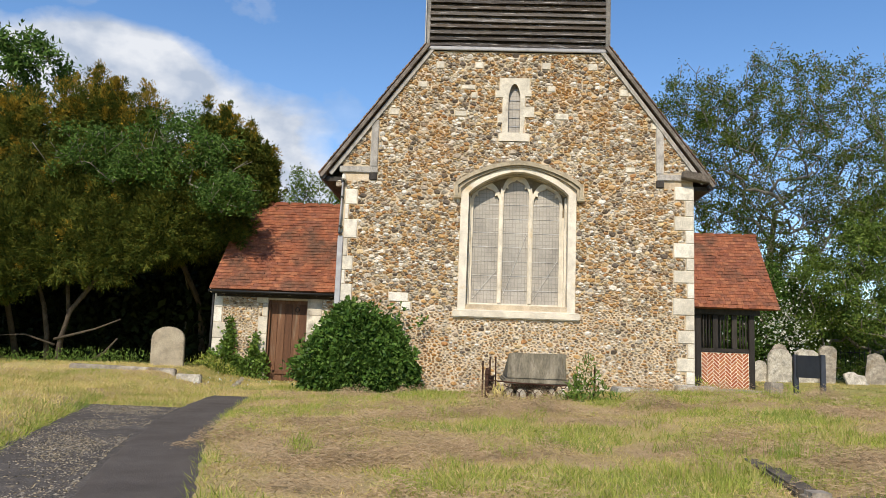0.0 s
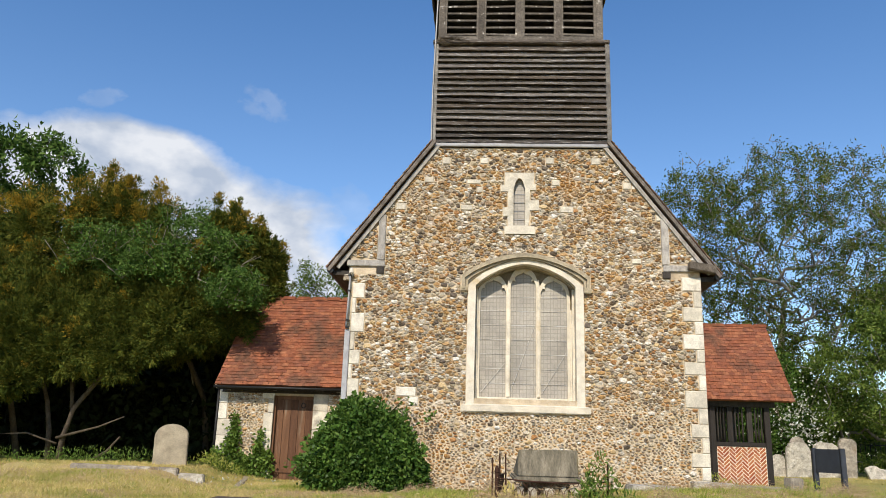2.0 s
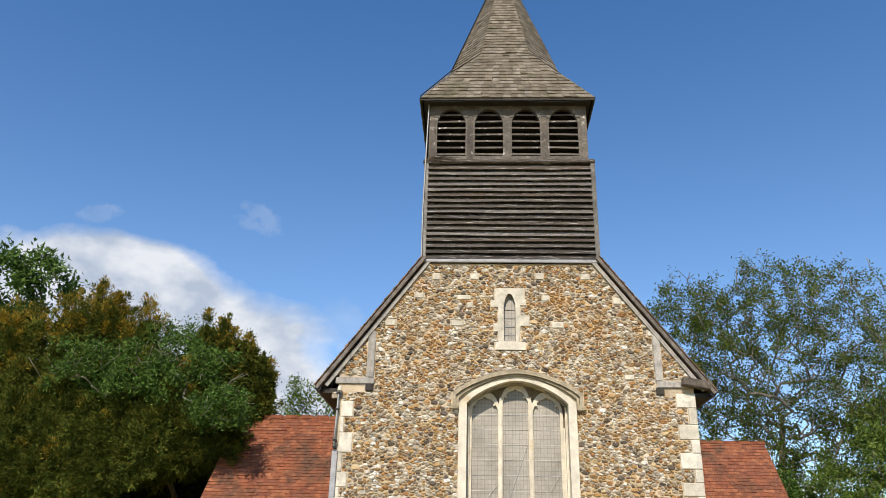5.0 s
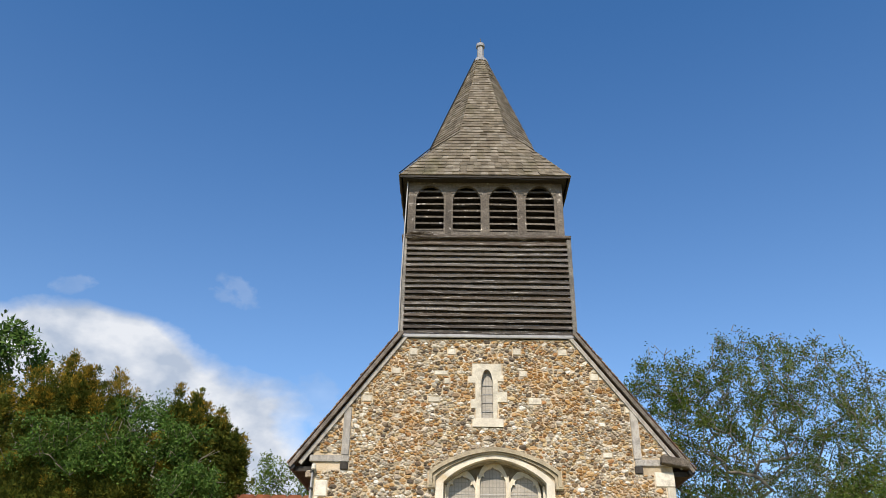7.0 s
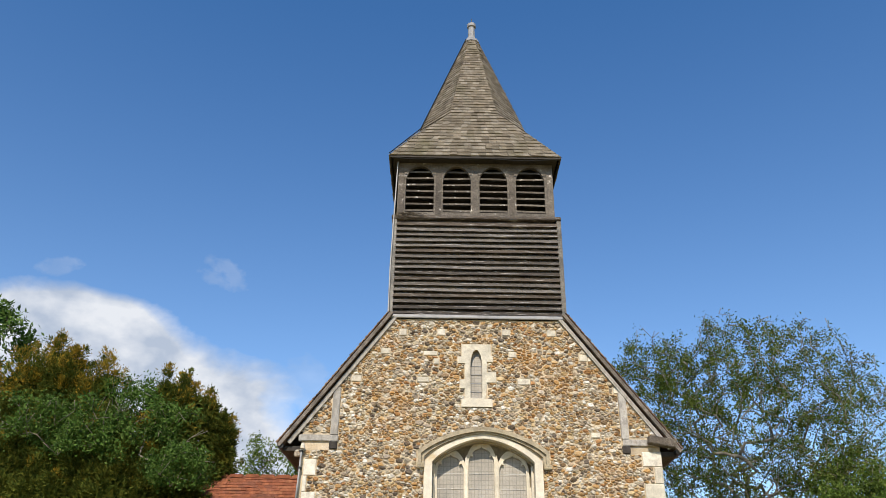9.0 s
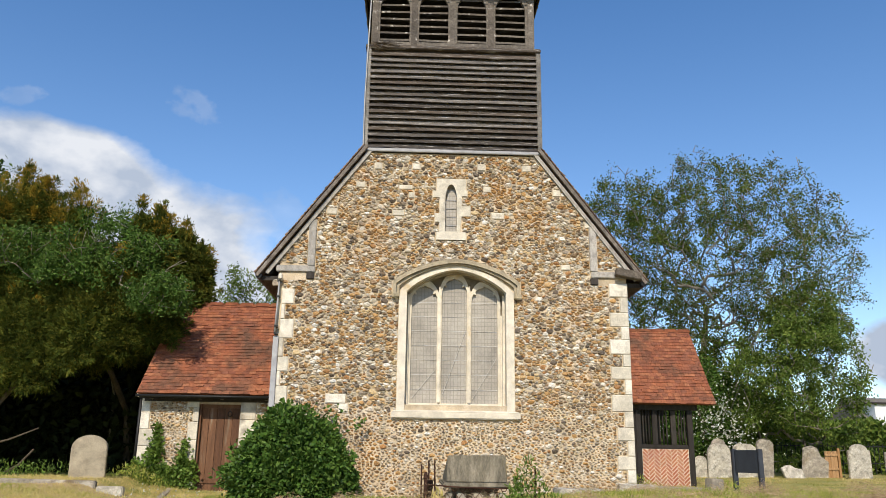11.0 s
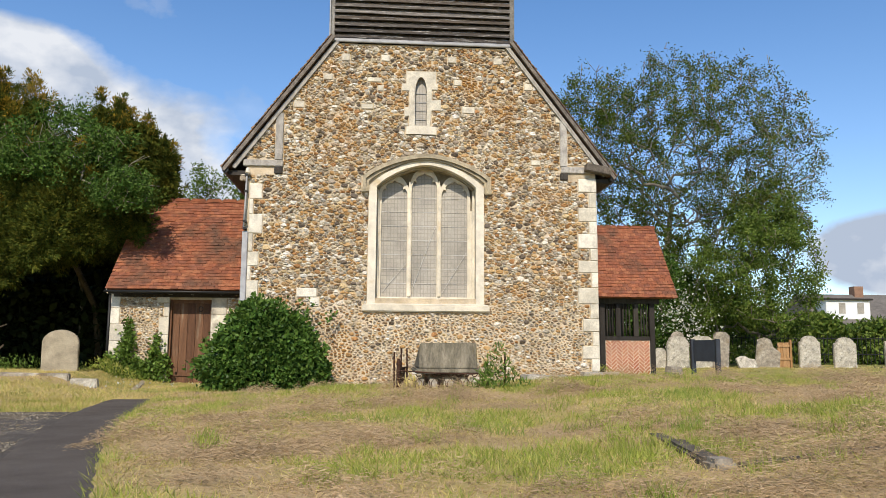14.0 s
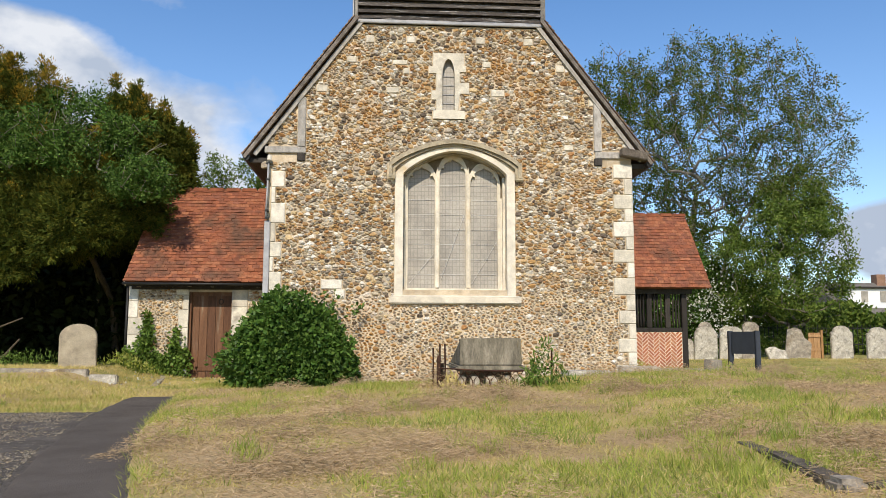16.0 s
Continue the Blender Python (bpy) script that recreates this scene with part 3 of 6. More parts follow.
strip("path", path_left, lambda y: path_right(y), -14, 13.8, 0.022, "asphalt", "smooth dark asphalt path through the churchyard")
strip("old_path", old_left, lambda y: path_left(y) + 0.22, -14, 11.2, 0.012, "old_tarmac", "worn old tarmac with gravel and scattered hay beside the path", 24)

# ---- church ----
Y = 16.5
WL, WR, CX = -2.98, 4.71, 0.81
church = thing("church", "small flint church with stone window, timber belfry and shingled spire", "church", (CX, Y, 0.1))
church_inv = Matrix.Translation((-CX, -Y, -0.1))


def cpart(name, g, material, parent=None, label="", **kw):
    """A part of the church: its mesh is given in the world."""
    ob = part(name, g, material, parent or church, label, **kw)
    if parent is None:
        ob.matrix_parent_inverse = church_inv
    return ob


def arc_points(xl, xr, zs, zt, n=18):
    """A depressed, slightly pointed arch from (xl, zs) over zt to (xr, zs)."""
    c, h = (xl + xr) / 2, (xr - xl) / 2
    out = []
    for i in range(n + 1):
        u = -1 + 2 * i / n
        z = zs + (zt - zs) * (1 - abs(u) ** 1.7) ** 0.85
        out.append((c + h * u, z))
    return out


def pointed(xl, xr, zs, zt, n=6):
    """A pointed arch."""
    c = (xl + xr) / 2
    left = [(xl + (c - xl) * (1 - math.cos(math.pi / 2 * i / n * 0.97)) ** 0.9, zs + (zt - zs) * math.sin(math.pi / 2 * i / n)) for i in range(n + 1)]
    left[-1] = (c, zt)
    return left + [(2 * c - x, z) for x, z in reversed(left[:-1])]


WIN = (-0.17, 2.02, 1.95, 4.40, 4.90)       # the opening: left, right, sill, springing, crown
win_loop = [(WIN[0], WIN[2])] + arc_points(WIN[0], WIN[1], WIN[3], WIN[4]) + [(WIN[1], WIN[2])]
LAN = (0.65, 0.91, 5.78, 6.55, 6.90)
lan_loop = [(LAN[0], LAN[2])] + pointed(LAN[0], LAN[1], LAN[3], LAN[4]) + [(LAN[1], LAN[2])]
GABLE = [(WL, -0.4), (WR, -0.4), (WR, 5.08), (2.76, 7.64), (-1.16, 7.64), (WL, 5.18)]
wall_front = cpart("wall", holed(GABLE, [win_loop, lan_loop], Y, Y + 0.7), "mortar", label="flint rubble gable wall in cream mortar")
nave = Geo().box(WL, WL + .6, Y + .7, 35, -.4, 4.7).box(WR - .6, WR, Y + .7, 35, -.4, 4.7).box(WL, WR, 35, 35.6, -.4, 4.7)
cpart("side_wall", nave, "mortar")
cpart("floor_slab", Geo().box(WL + .6, WR - .6, Y + .7, 35, -.4, 0.1), "unlit_inside")

# nave roof
for sgn, ex, tx, nm in ((-1, -3.38, -1.14, "roof_slope"), (1, 5.05, 2.77, "roof_slope")):
    e, t = Vector((ex, 0, 4.70)), Vector((tx, 0, 7.74))
    rx = CX
    top = Vector((rx, 0, 7.74 + (7.74 - 4.70) * abs(rx - tx) / abs(tx - ex)))
    nrm = Vector((-(t - e).z, 0, (t - e).x)).normalized()
    if nrm.z < 0:
        nrm = -nrm
    g = Geo().prism([(e.x, e.z), (e.x + nrm.x * .1, e.z + nrm.z * .1), (t.x + nrm.x * .1, t.z + nrm.z * .1), (t.x, t.z)], Y - .05, 35.7)
    roof = cpart(nm, g, "nave_tile", label="weathered brown clay tile roof")
    g = Geo().prism([(t.x, t.z - .02), (t.x + nrm.x * .1, t.z + nrm.z * .08), (top.x, top.z), (top.x, top.z - .1)], Y + 4.15, 35.7)
    cpart("upper_roof", g, "nave_tile")
    g = Geo()
    a, d = e + nrm * .1, t + nrm * .1
    rng = random.Random(3 + sgn)
    if sgn < 0:
        laid(g, (a.x - .03, Y + 2.4, a.z - .04), (a.x - .03, Y - .14, a.z - .04), (d.x, Y - .14, d.z), (d.x, Y + 2.4, d.z), 36, .17, rng, thick=.03)
    else:
        laid(g, (a.x + .03, Y - .14, a.z - .04), (a.x + .03, Y + 2.4, a.z - .04), (d.x, Y + 2.4, d.z), (d.x, Y - .14, d.z), 36, .17, rng, thick=.03)
    ob = cpart("verge_tiles", g, "nave_tile")
    tagged(ob, kind="stuff")
    # barge boards, in two steps, and the soffit under the eaves
    off = nrm * 0.03
    a, d = e + off - (t - e).normalized() * .08, t + off
    cpart("bargeboard", Geo().beam((a.x, Y - .14, a.z), (d.x, Y - .14, d.z), .04, .075, tuple(nrm)), "brown_timber", label="weathered brown-grey timber bargeboard")
    off = nrm * -0.085
    a, d = e + off + (t - e).normalized() * .10, t + off
    cpart("bargeboard", Geo().beam((a.x, Y - .045, a.z), (d.x, Y - .045, d.z), .05, .085, tuple(nrm)), "pale_timber")
    cpart("soffit", Geo().box(min(e.x, e.x - sgn * .5), max(e.x, e.x - sgn * .5), Y + .02, 35.5, 4.58, 4.68), "black_timber")
    cpart("gutter", Geo().tube([(e.x + sgn * .03, Y - .12, 4.66), (e.x + sgn * .03, 35, 4.66)], [.07, .07], 8), "black_iron")

# exposed framing at the gable's feet
for x0, x1, vx in ((-3.05, -2.20, -2.30), (3.93, 4.70, 3.99)):
    cpart("tie_beam", Geo().box(x0, x1, Y - .05, Y + .1, 4.78, 4.92), "pale_timber", label="exposed pale grey oak beam end", bevel=.012)
    cpart("stud", Geo().box(vx - .08, vx + .08, Y - .055, Y + .1, 4.924, 5.98), "pale_timber", bevel=.01)
    cpart("pad", Geo().box(vx - .085, vx + .085, Y - .06, Y + .1, 4.62, 4.776), "black_timber", bevel=.01)
cpart("purlin_end", Geo().beam((4.45, Y - .13, 4.90), (5.02, Y - .13, 4.80), .22, .17, (0, 0, 1)), "brown_timber", label="boxed brown timber eaves end", bevel=.015)

# rain pipe at the gable's corner
pipe = cpart("downpipe_casing", Geo().box(WL - .03, WL + .085, Y - .06, Y + .1, -.1, 3.35), "lead_paint", label="grey painted board casing at the corner", bevel=.01)
g = Geo().tube([(WL + .05, Y - .10, 4.72), (WL + .03, Y - .10, 4.6), (WL + .02, Y - .10, 4.0), (WL, Y - .10, 3.4)], [.022, .022, .02, .02], 8)
cpart("pipe", g, "lead_paint", label="thin grey iron conductor pipe", smooth=True)
for z in (4.55, 4.2, 3.55, 3.4):
    cpart("pipe_bracket", Geo().box(WL - .015, WL + .055, Y - .125, Y, z - .02, z + .02), "black_iron")
cpart("insulator", Geo().tube([(WL + .05, Y - .13, 4.60), (WL + .05, Y - .13, 4.70)], [.05, .04], 10), "limestone", label="white knob")


# ---- the three-light window ----
window = cpart("window", Geo().box(-0.44, 2.30, Y - .09, Y + .25, 1.66, 1.80), "window_stone", label="pale stone three-light window with leaded panes", bevel=.02)
sill = Geo().add([(-.42, Y - .075, 1.80), (2.28, Y - .075, 1.80), (2.10, Y + .28, 1.97), (-.24, Y + .28, 1.97), (-.42, Y + .3, 1.80), (2.28, Y + .3, 1.80)],
                 [(0, 1, 2, 3), (0, 3, 4), (1, 5, 2), (3, 2, 5, 4), (0, 4, 5, 1)])
cpart("sill", sill, "window_stone", window)


def band(inner, outer, y0, y1):
    """A moulding between two lines of as many points."""
    g = Geo()
    n = len(inner)
    for pts, y in ((inner, y0), (outer, y0), (inner, y1), (outer, y1)):
        g.v.extend((x, y, z) for x, z in pts)
    for i in range(n - 1):
        g.f += [(i, i + 1, n + i + 1, n + i), (2 * n + i, 3 * n + i, 3 * n + i + 1, 2 * n + i + 1),
                (i, 2 * n + i, 2 * n + i + 1, i + 1), (n + i, n + i + 1, 3 * n + i + 1, 3 * n + i)]
    for i in (0, n - 1):
        g.f.append((i, n + i, 3 * n + i, 2 * n + i))
    return g


def jamb_line(grow, up):
    return [(WIN[0] - grow, 1.80)] + arc_points(WIN[0] - grow, WIN[1] + grow, WIN[3] - .0, WIN[4] + up, 20) + [(WIN[1] + grow, 1.80)]


cpart("architrave", band(jamb_line(-.006, -.006), jamb_line(.165, .10), Y - .03, Y + .42), "window_stone", window)
cpart("inner_order", band(jamb_line(-.055, -.045)[1:-1], jamb_line(-.012, -.012)[1:-1], Y + .17, Y + .40), "hood_stone", window, "brown weathered stone in the arch's shade")
for x0, x1 in ((WIN[0] + .010, WIN[0] + .058), (WIN[1] - .058, WIN[1] - .010)):
    cpart("jamb", Geo().box(x0, x1, Y + .20, Y + .40, 1.85, WIN[3] - .003), "window_stone", window, bevel=.02)


def hood_line(xl, xr, zs, zt):
    return [(xl, 4.30)] + arc_points(xl, xr, zs, zt, 20) + [(xr, 4.30)]


hood_in, hood_out = hood_line(-.40, 2.25, 4.55, 5.03), hood_line(-.47, 2.32, 4.60, 5.125)
cpart("hood_mould", band(hood_in, hood_out, Y - .13, Y + .05), "hood_stone", window, "brown weathered stone hood mould")
hood_in, hood_out = hood_line(-.335, 2.19, 4.50, 4.99), hood_line(-.395, 2.245, 4.545, 5.026)
cpart("hood_roll", band(hood_in, hood_out, Y - .075, Y + .05), "hood_stone", window)
for x0, x1 in ((-.50, -.34), (2.19, 2.36)):
    cpart("label_stop", Geo().box(x0, x1, Y - .12, Y + .04, 4.24, 4.36), "hood_stone", window, bevel=.02)
lights = [(-.07, .525, 4.62), (.605, 1.185, 4.80), (1.265, 1.87, 4.62)]
GY = Y + .37
# tracery: the head above the lights, with cusped openings
head_outer = [(WIN[0] - .02, 3.95)] + arc_points(WIN[0] - .02, WIN[1] + .02, WIN[3], WIN[4] + .01, 20) + [(WIN[1] + .02, 3.95)]


def cusped(xl, xr, zs, zt):
    c, h = (xl + xr) / 2, (xr - xl) / 2
    left = [(xl, zs), (xl + .02 * h, zs + .13), (xl + .16 * h, zs + .22), (xl + .36 * h, zs + .20), (xl + .30 * h, zs + .28), (xl + .50 * h, zt - .075), (xl + .74 * h, zt - .05), (xl + .86 * h, zt - .04)]
    return left + [(c, zt)] + [(2 * c - x, z) for x, z in reversed(left)]


loop = [(WIN[0] - .02, 3.95)] + head_outer[1:-1] + [(WIN[1] + .02, 3.95)]
for a, b, zt in reversed(lights):
    loop += [(b, 3.95)] + list(reversed(cusped(a, b, zt - .42, zt))) + [(a, 3.95)]
cpart("spandrel", holed(loop, [], Y + .365, Y + .41), "stain_shade_stone", window, "recessed brown stone over the lights")
for x0, x1 in ((WIN[0] - .02, lights[0][0]), (lights[2][1], WIN[1] + .02)):
    cpart("jamb", Geo().box(x0, x1, Y + .33, Y + .41, 1.9, 3.948), "window_stone", window)
cpart("foot", Geo().box(WIN[0] + .06, WIN[1] - .06, Y + .27, Y + .41, 1.88, 2.0), "window_stone", window, bevel=.015)
for a, b, zt in lights:
    rib = cusped(a + .012, b - .012, zt - .42, zt - .01)
    n = len(rib)
    outer = [(x + (.055 if i > n // 2 else -.055 if i < n // 2 else 0), z + .07 * min(i, n - 1 - i) / (n // 2)) for i, (x, z) in enumerate(pointed(a, b, zt - .42, zt + .02, n // 2))]
    cpart("tracery", band([(a + .012, 2.0)] + rib + [(b - .012, 2.0)], [(a - .045, 2.0)] + outer + [(b + .045, 2.0)], Y + .30, Y + .362), "window_stone", window, "cusped stone tracery")
for x in (.565, 1.225):
    cpart("mullion", Geo().prism([(x - .035, 2.0), (x + .035, 2.0), (x + .035, 4.42), (x, 4.62), (x - .035, 4.42)], Y + .24, Y + .298), "window_stone", window, bevel=.018)
for a, b, zt in lights:
    cpart("pane", Geo().box(a - .02, b + .02, GY, GY + .02, 1.97, zt + .02), "glass", window, "grey leaded glass behind a wire guard")
    for k in range(7):
        z = 2.30 + k * .32
        cpart("saddle_bar", Geo().box(a, b, GY - .010, GY - .003, z - .004, z + .004), "guard_wire", window)
cpart("wire_stay", Geo().tube([(-.03, GY - .03, 2.1), (.50, GY - .03, 2.75)], [.004, .004], 4).tube([(.65, GY - .03, 2.2), (1.15, GY - .03, 3.6)], [.004, .004], 4).tube([(1.30, GY - .03, 2.1), (1.84, GY - .03, 3.0)], [.004, .004], 4), "guard_wire", window)

# ---- the lancet ----
lancet = cpart("lancet_window", holed([(.45, 5.58), (1.13, 5.58), (1.13, 5.76), (.98, 5.76), (1.02, 6.14), (1.22, 6.14), (1.22, 6.38), (1.02, 6.38), (1.02, 6.62), (1.15, 6.62), (1.15, 6.76), (1.11, 6.76), (1.11, 7.03), (.45, 7.03), (.45, 6.74), (.36, 6.74), (.36, 6.58), (.52, 6.58), (.52, 6.20), (.42, 6.20), (.42, 6.0), (.52, 6.0), (.52, 5.76), (.45, 5.76)], [lan_loop], Y - .035, Y + .06), "limestone", label="narrow pointed window in dressed stone")
cpart("sill", Geo().box(.47, 1.11, Y - .05, Y + .1, 5.58, 5.76), "window_stone", lancet)
cpart("pane", Geo().box(LAN[0] - .03, LAN[1] + .03, Y + .10, Y + .12, 5.75, 6.95), "glass", lancet)
for z in (5.95, 6.15, 6.35, 6.55):
    cpart("saddle_bar", Geo().box(LAN[0], LAN[1], Y + .085, Y + .095, z - .006, z + .006), "lead", lancet)

# ---- quoins and scattered ashlar ----
rng = random.Random(11)
blocks = []
z, k = 4.66, 0
while z > 0.0:
    h = rng.uniform(.26, .36)
    w = rng.uniform(.34, .44) if k % 2 == 0 else rng.uniform(.13, .20)
    blocks.append((WR - w, WR + .012, z - h, z))
    z, k = z - h, k + 1
z, k = 4.40, 0
while z > 0.0:
    h = rng.uniform(.26, .42)
    w = rng.uniform(.30, .38) if k % 2 == 0 else rng.uniform(.16, .20)
    blocks.append((WL + .09, WL + w, z - h, z))
    z, k = z - h, k + 1
for x, z, w, h in ((-.90, 7.31, .17, .17), (-.02, 7.32, .18, .15), (1.47, 7.33, .18, .16), (2.51, 7.33, .19, .16), (-.26, 6.81, .30, .11), (-.41, 6.19, .26, .13), (1.84, 6.17, .28, .15), (-1.9, 6.2, .22, .16), (-1.28, 6.85, .2, .14), (3.2, 6.75, .18, .16), (1.6, 6.8, .16, .14), (-.12, 6.62, .12, .14), (-1.62, 2.05, .42, .2), (-1.45, 1.85, .2, .2), (3.9, 6.0, .16, .14), (3.35, 5.0, .2, .12)):
    blocks.append((x - w / 2, x + w / 2, z - h / 2, z + h / 2))
for x0, x1, z0, z1 in blocks:
    cpart("ashlar_block", stone(Geo(), x0, x1, z0 + .004, z1 - .004, Y, .022 + rng.uniform(0, .012)), "limestone", wall_front)

# ---- flints of the gable ----
keep_out = [(x0 - .012, x1 + .012, z0 - .008, z1 + .008) for x0, x1, z0, z1 in blocks] + [(-.44, 2.30, 1.64, 1.82), (WL, WL + .10, -.4, 4.45), (-3.05, -2.2, 4.60, 4.97), (-2.39, -2.21, 4.9, 5.96), (3.9, 4.75, 4.60, 4.97), (3.90, 4.08, 4.9, 5.96),
            (.43, 1.14, 5.56, 5.76), (.51, 1.03, 5.70, 6.7), (.44, 1.13, 6.6, 7.05), (.35, .53, 6.57, 6.75), (1.0, 1.23, 6.13, 6.39), (.41, .55, 5.99, 6.21), (1.0, 1.16, 6.61, 6.77)]


def rect_lines(x, z, rects):
    """None inside a rectangle, else the sides that part (x, z) from the near ones."""
    out = []
    for x0, x1, z0, z1 in rects:
        if x0 - .3 < x < x1 + .3 and z0 - .3 < z < z1 + .3:
            gaps = ((x0 - x, (x0, z), (1, 0)), (x - x1, (x1, z), (-1, 0)), (z0 - z, (x, z0), (0, 1)), (z - z1, (x, z1), (0, -1)))
            best = max(gaps, key=lambda q: q[0])
            if best[0] < 0.012:
                return None
            out.append((best[1], best[2]))
    return out


SLOPE_L, SLOPE_R = (Vector((WL, 5.08)), Vector((-1.13, 7.54))), (Vector((WR, 4.98)), Vector((2.73, 7.55)))


def arch_at(x):
    """Height of the hood's back over x."""
    u = min(1.0, abs((x - .925) / 1.42))
    return 4.60 + .535 * (1 - u ** 1.7) ** 0.85


def gable_inside(x, z):
    if not (WL < x < WR and 0.0 - .1 < z < 7.6):
        return None
    lines = rect_lines(x, z, keep_out)
    if lines is None:
        return None
    for (a, b), s in ((SLOPE_L, -1), (SLOPE_R, 1)):
        d = (b - a).normalized()
        n = Vector((d.y, -d.x)) if s > 0 else Vector((-d.y, d.x))
        gap = (Vector((x, z)) - a).dot(n)
        if gap > -0.03:
            return None
        lines.append(((a.x, a.y), (n.x, n.y)))
    lines += [((0, 7.61), (0, 1))]
    # the window's frame and hood
    if 1.75 < z < 5.5 and -.9 < x < 2.7:
        e0, e1 = (WIN[0] - .17, WIN[1] + .17) if z < 4.22 else (-.50, 2.35)
        crown = arch_at(x)
        if e0 - .01 < x < e1 + .01 and z < crown + .02:
            return None
        if z < 4.66 and (x < e0 or x > e1):
            lines.append(((e0, z), (1, 0)) if x < e0 else ((e1, z), (-1, 0)))
        elif e0 < x < e1:
            k = (arch_at(x + .02) - arch_at(x - .02)) / .04
            l = math.hypot(k, 1)
            lines.append(((x, crown + .01), (k / l, -1 / l)))
    return lines


def stone_size(x, z):
    return 0.074 + 0.016 * noise.noise(Vector((x * .8, z * .8, 2)))


cells = flint_cells(random.Random(5), gable_inside, WL, WR, -.1, 7.62, stone_size)
rng = random.Random(8)
g, single = Geo(), 0
for cx, cz, ring in cells:
    if single < 300 and 2.5 < cx < 4.4 and 0.2 < cz < 2.2:
        one = Geo()
        flint_geo(one, rng, cx, cz, ring, Y)
        cpart("flint", one, "flint", wall_front)
        single += 1
    else:
        flint_geo(g, rng, cx, cz, ring, Y)
tagged(cpart("rubble", g, "flint", wall_front, "rounded brown, grey and white flints"), kind="stuff")

# ---- belfry ----
TX0, TX1, TY1 = -1.20, 2.82, Y + 4.05
belfry = cpart("belfry", Geo().box(TX0 + .06, TX1 - .06, Y + .06, TY1 - .06, 7.2, 10.30), "black_timber", label="dark weatherboarded timber belfry")
rng = random.Random(21)
BZ0, BZ1, NB = 7.77, 10.28, 17
bh = (BZ1 - BZ0) / NB
for k in range(NB):
    z0 = BZ0 + k * bh
    for face in range(4):
        g = Geo()
        seg = 9
        lo = rng.uniform(0, .012)
        for i in range(seg + 1):
            u = i / seg
            sag = 0.018 * noise.noise(Vector((u * 3, k * 3.1, face))) - (0.012 * (abs(u - .5) * 2) ** 4 if k % 4 == 1 else 0)
            warp = 0.014 * noise.noise(Vector((u * 4, k * 2.7, 9 + face)))
            for dy, dz in ((-.094 - lo + warp, -.016 + sag), (-.050 - lo + warp, -.012 + sag), (.03, bh + .01), (.008, bh + .012)):
                a = -.0 + u
                if face == 0:
                    p = (TX0 + .03 + a * (TX1 - TX0 - .06), Y + .05 + dy, z0 + dz)
                elif face == 1:
                    p = (TX1 - .05 - dy, Y + .05 + a * 3.95, z0 + dz)
                elif face == 2:
                    p = (TX1 - .03 - a * (TX1 - TX0 - .06), TY1 - .05 - dy, z0 + dz)
                else:
                    p = (TX0 + .05 + dy, TY1 - .05 - a * 3.95, z0 + dz)
                g.v.append(p)
        for i in range(seg):
            b = i * 4
            g.f += [(b, b + 4, b + 7, b + 3), (b, b + 1, b + 5, b + 4), (b + 1, b + 2, b + 6, b + 5)]
        g.f += [(0, 3, 2, 1), (seg * 4, seg * 4 + 1, seg * 4 + 2, seg * 4 + 3)]
        cpart("board", g, "weather_board", belfry)
for x in (TX0 - .02, TX1 + .02):
    cpart("corner_post", Geo().box(x - .055, x + .055, Y - .03, Y + .09, 7.66, 10.30), "grey_timber", belfry, bevel=.012)
cpart("apron", Geo().prism([(TX0 - .07, 7.67), (TX1 + .07, 7.67), (TX1 + .05, 7.75), (TX0 - .05, 7.75)], Y - .05, Y + .04), "lead", belfry, "grey lead apron", bevel=.015)
cpart("apron_roll", Geo().tube([(TX0 - .09, Y - .06, 7.665), (TX1 + .09, Y - .06, 7.665)], [.022, .022], 8), "lead", belfry)
cpart("ledge", Geo().box(TX0 - .10, TX1 + .08, Y - .06, TY1 + .06, 10.305, 10.40), "weather_board", belfry, "weathered projecting ledge", bevel=.015)
# louvred stage
LX0, LX1, LZ0, LZ1 = -1.19, 2.77, 10.404, 12.02
opens = [(-.99, -.27), (-.04, .67), (.89, 1.60), (1.82, 2.55)]
holes = [[(a, 10.56)] + pointed(a, b, 11.50, 11.93) + [(b, 10.56)] for a, b in opens]
cpart("louvre_frame", holed([(LX0, LZ0), (LX1, LZ0), (LX1, LZ1), (LX0, LZ1)], holes, Y + .08, Y + .19), "louvre_wood", belfry, "grey timber frame of four pointed openings")
# box added behind the slats, coloured near-black for the unlit inside
cpart("louvre_core", Geo().box(LX0 + .1, LX1 - .1, Y + .42, TY1 - .12, LZ0, LZ1), "unlit_inside", belfry)
cpart("louvre_side", Geo().box(LX0, LX0 + .1, Y + .192, TY1 - .1, LZ0, LZ1).box(LX1 - .1, LX1, Y + .192, TY1 - .1, LZ0, LZ1).box(LX0 + .102, LX1 - .102, TY1 - .115, TY1 - .1, LZ0, LZ1), "weather_board", belfry)
for a, b in opens:
    for k in range(7):
        z = 10.60 + k * .19
        t = rng.uniform(-.01, .01)
        g = Geo().add([(a - .03, Y + .11, z + t), (b + .03, Y + .11, z - t), (b + .03, Y + .30, z + .12 - t), (a - .03, Y + .30, z + .12 + t), (a - .03, Y + .11, z + .05 + t), (b + .03, Y + .11, z + .05 - t), (b + .03, Y + .30, z + .145 - t), (a - .03, Y + .30, z + .145 + t)],
                      [(0, 3, 2, 1), (4, 5, 6, 7), (0, 1, 5, 4), (1, 2, 6, 5), (2, 3, 7, 6), (3, 0, 4, 7)])
        cpart("slat", g, "louvre_wood", belfry)
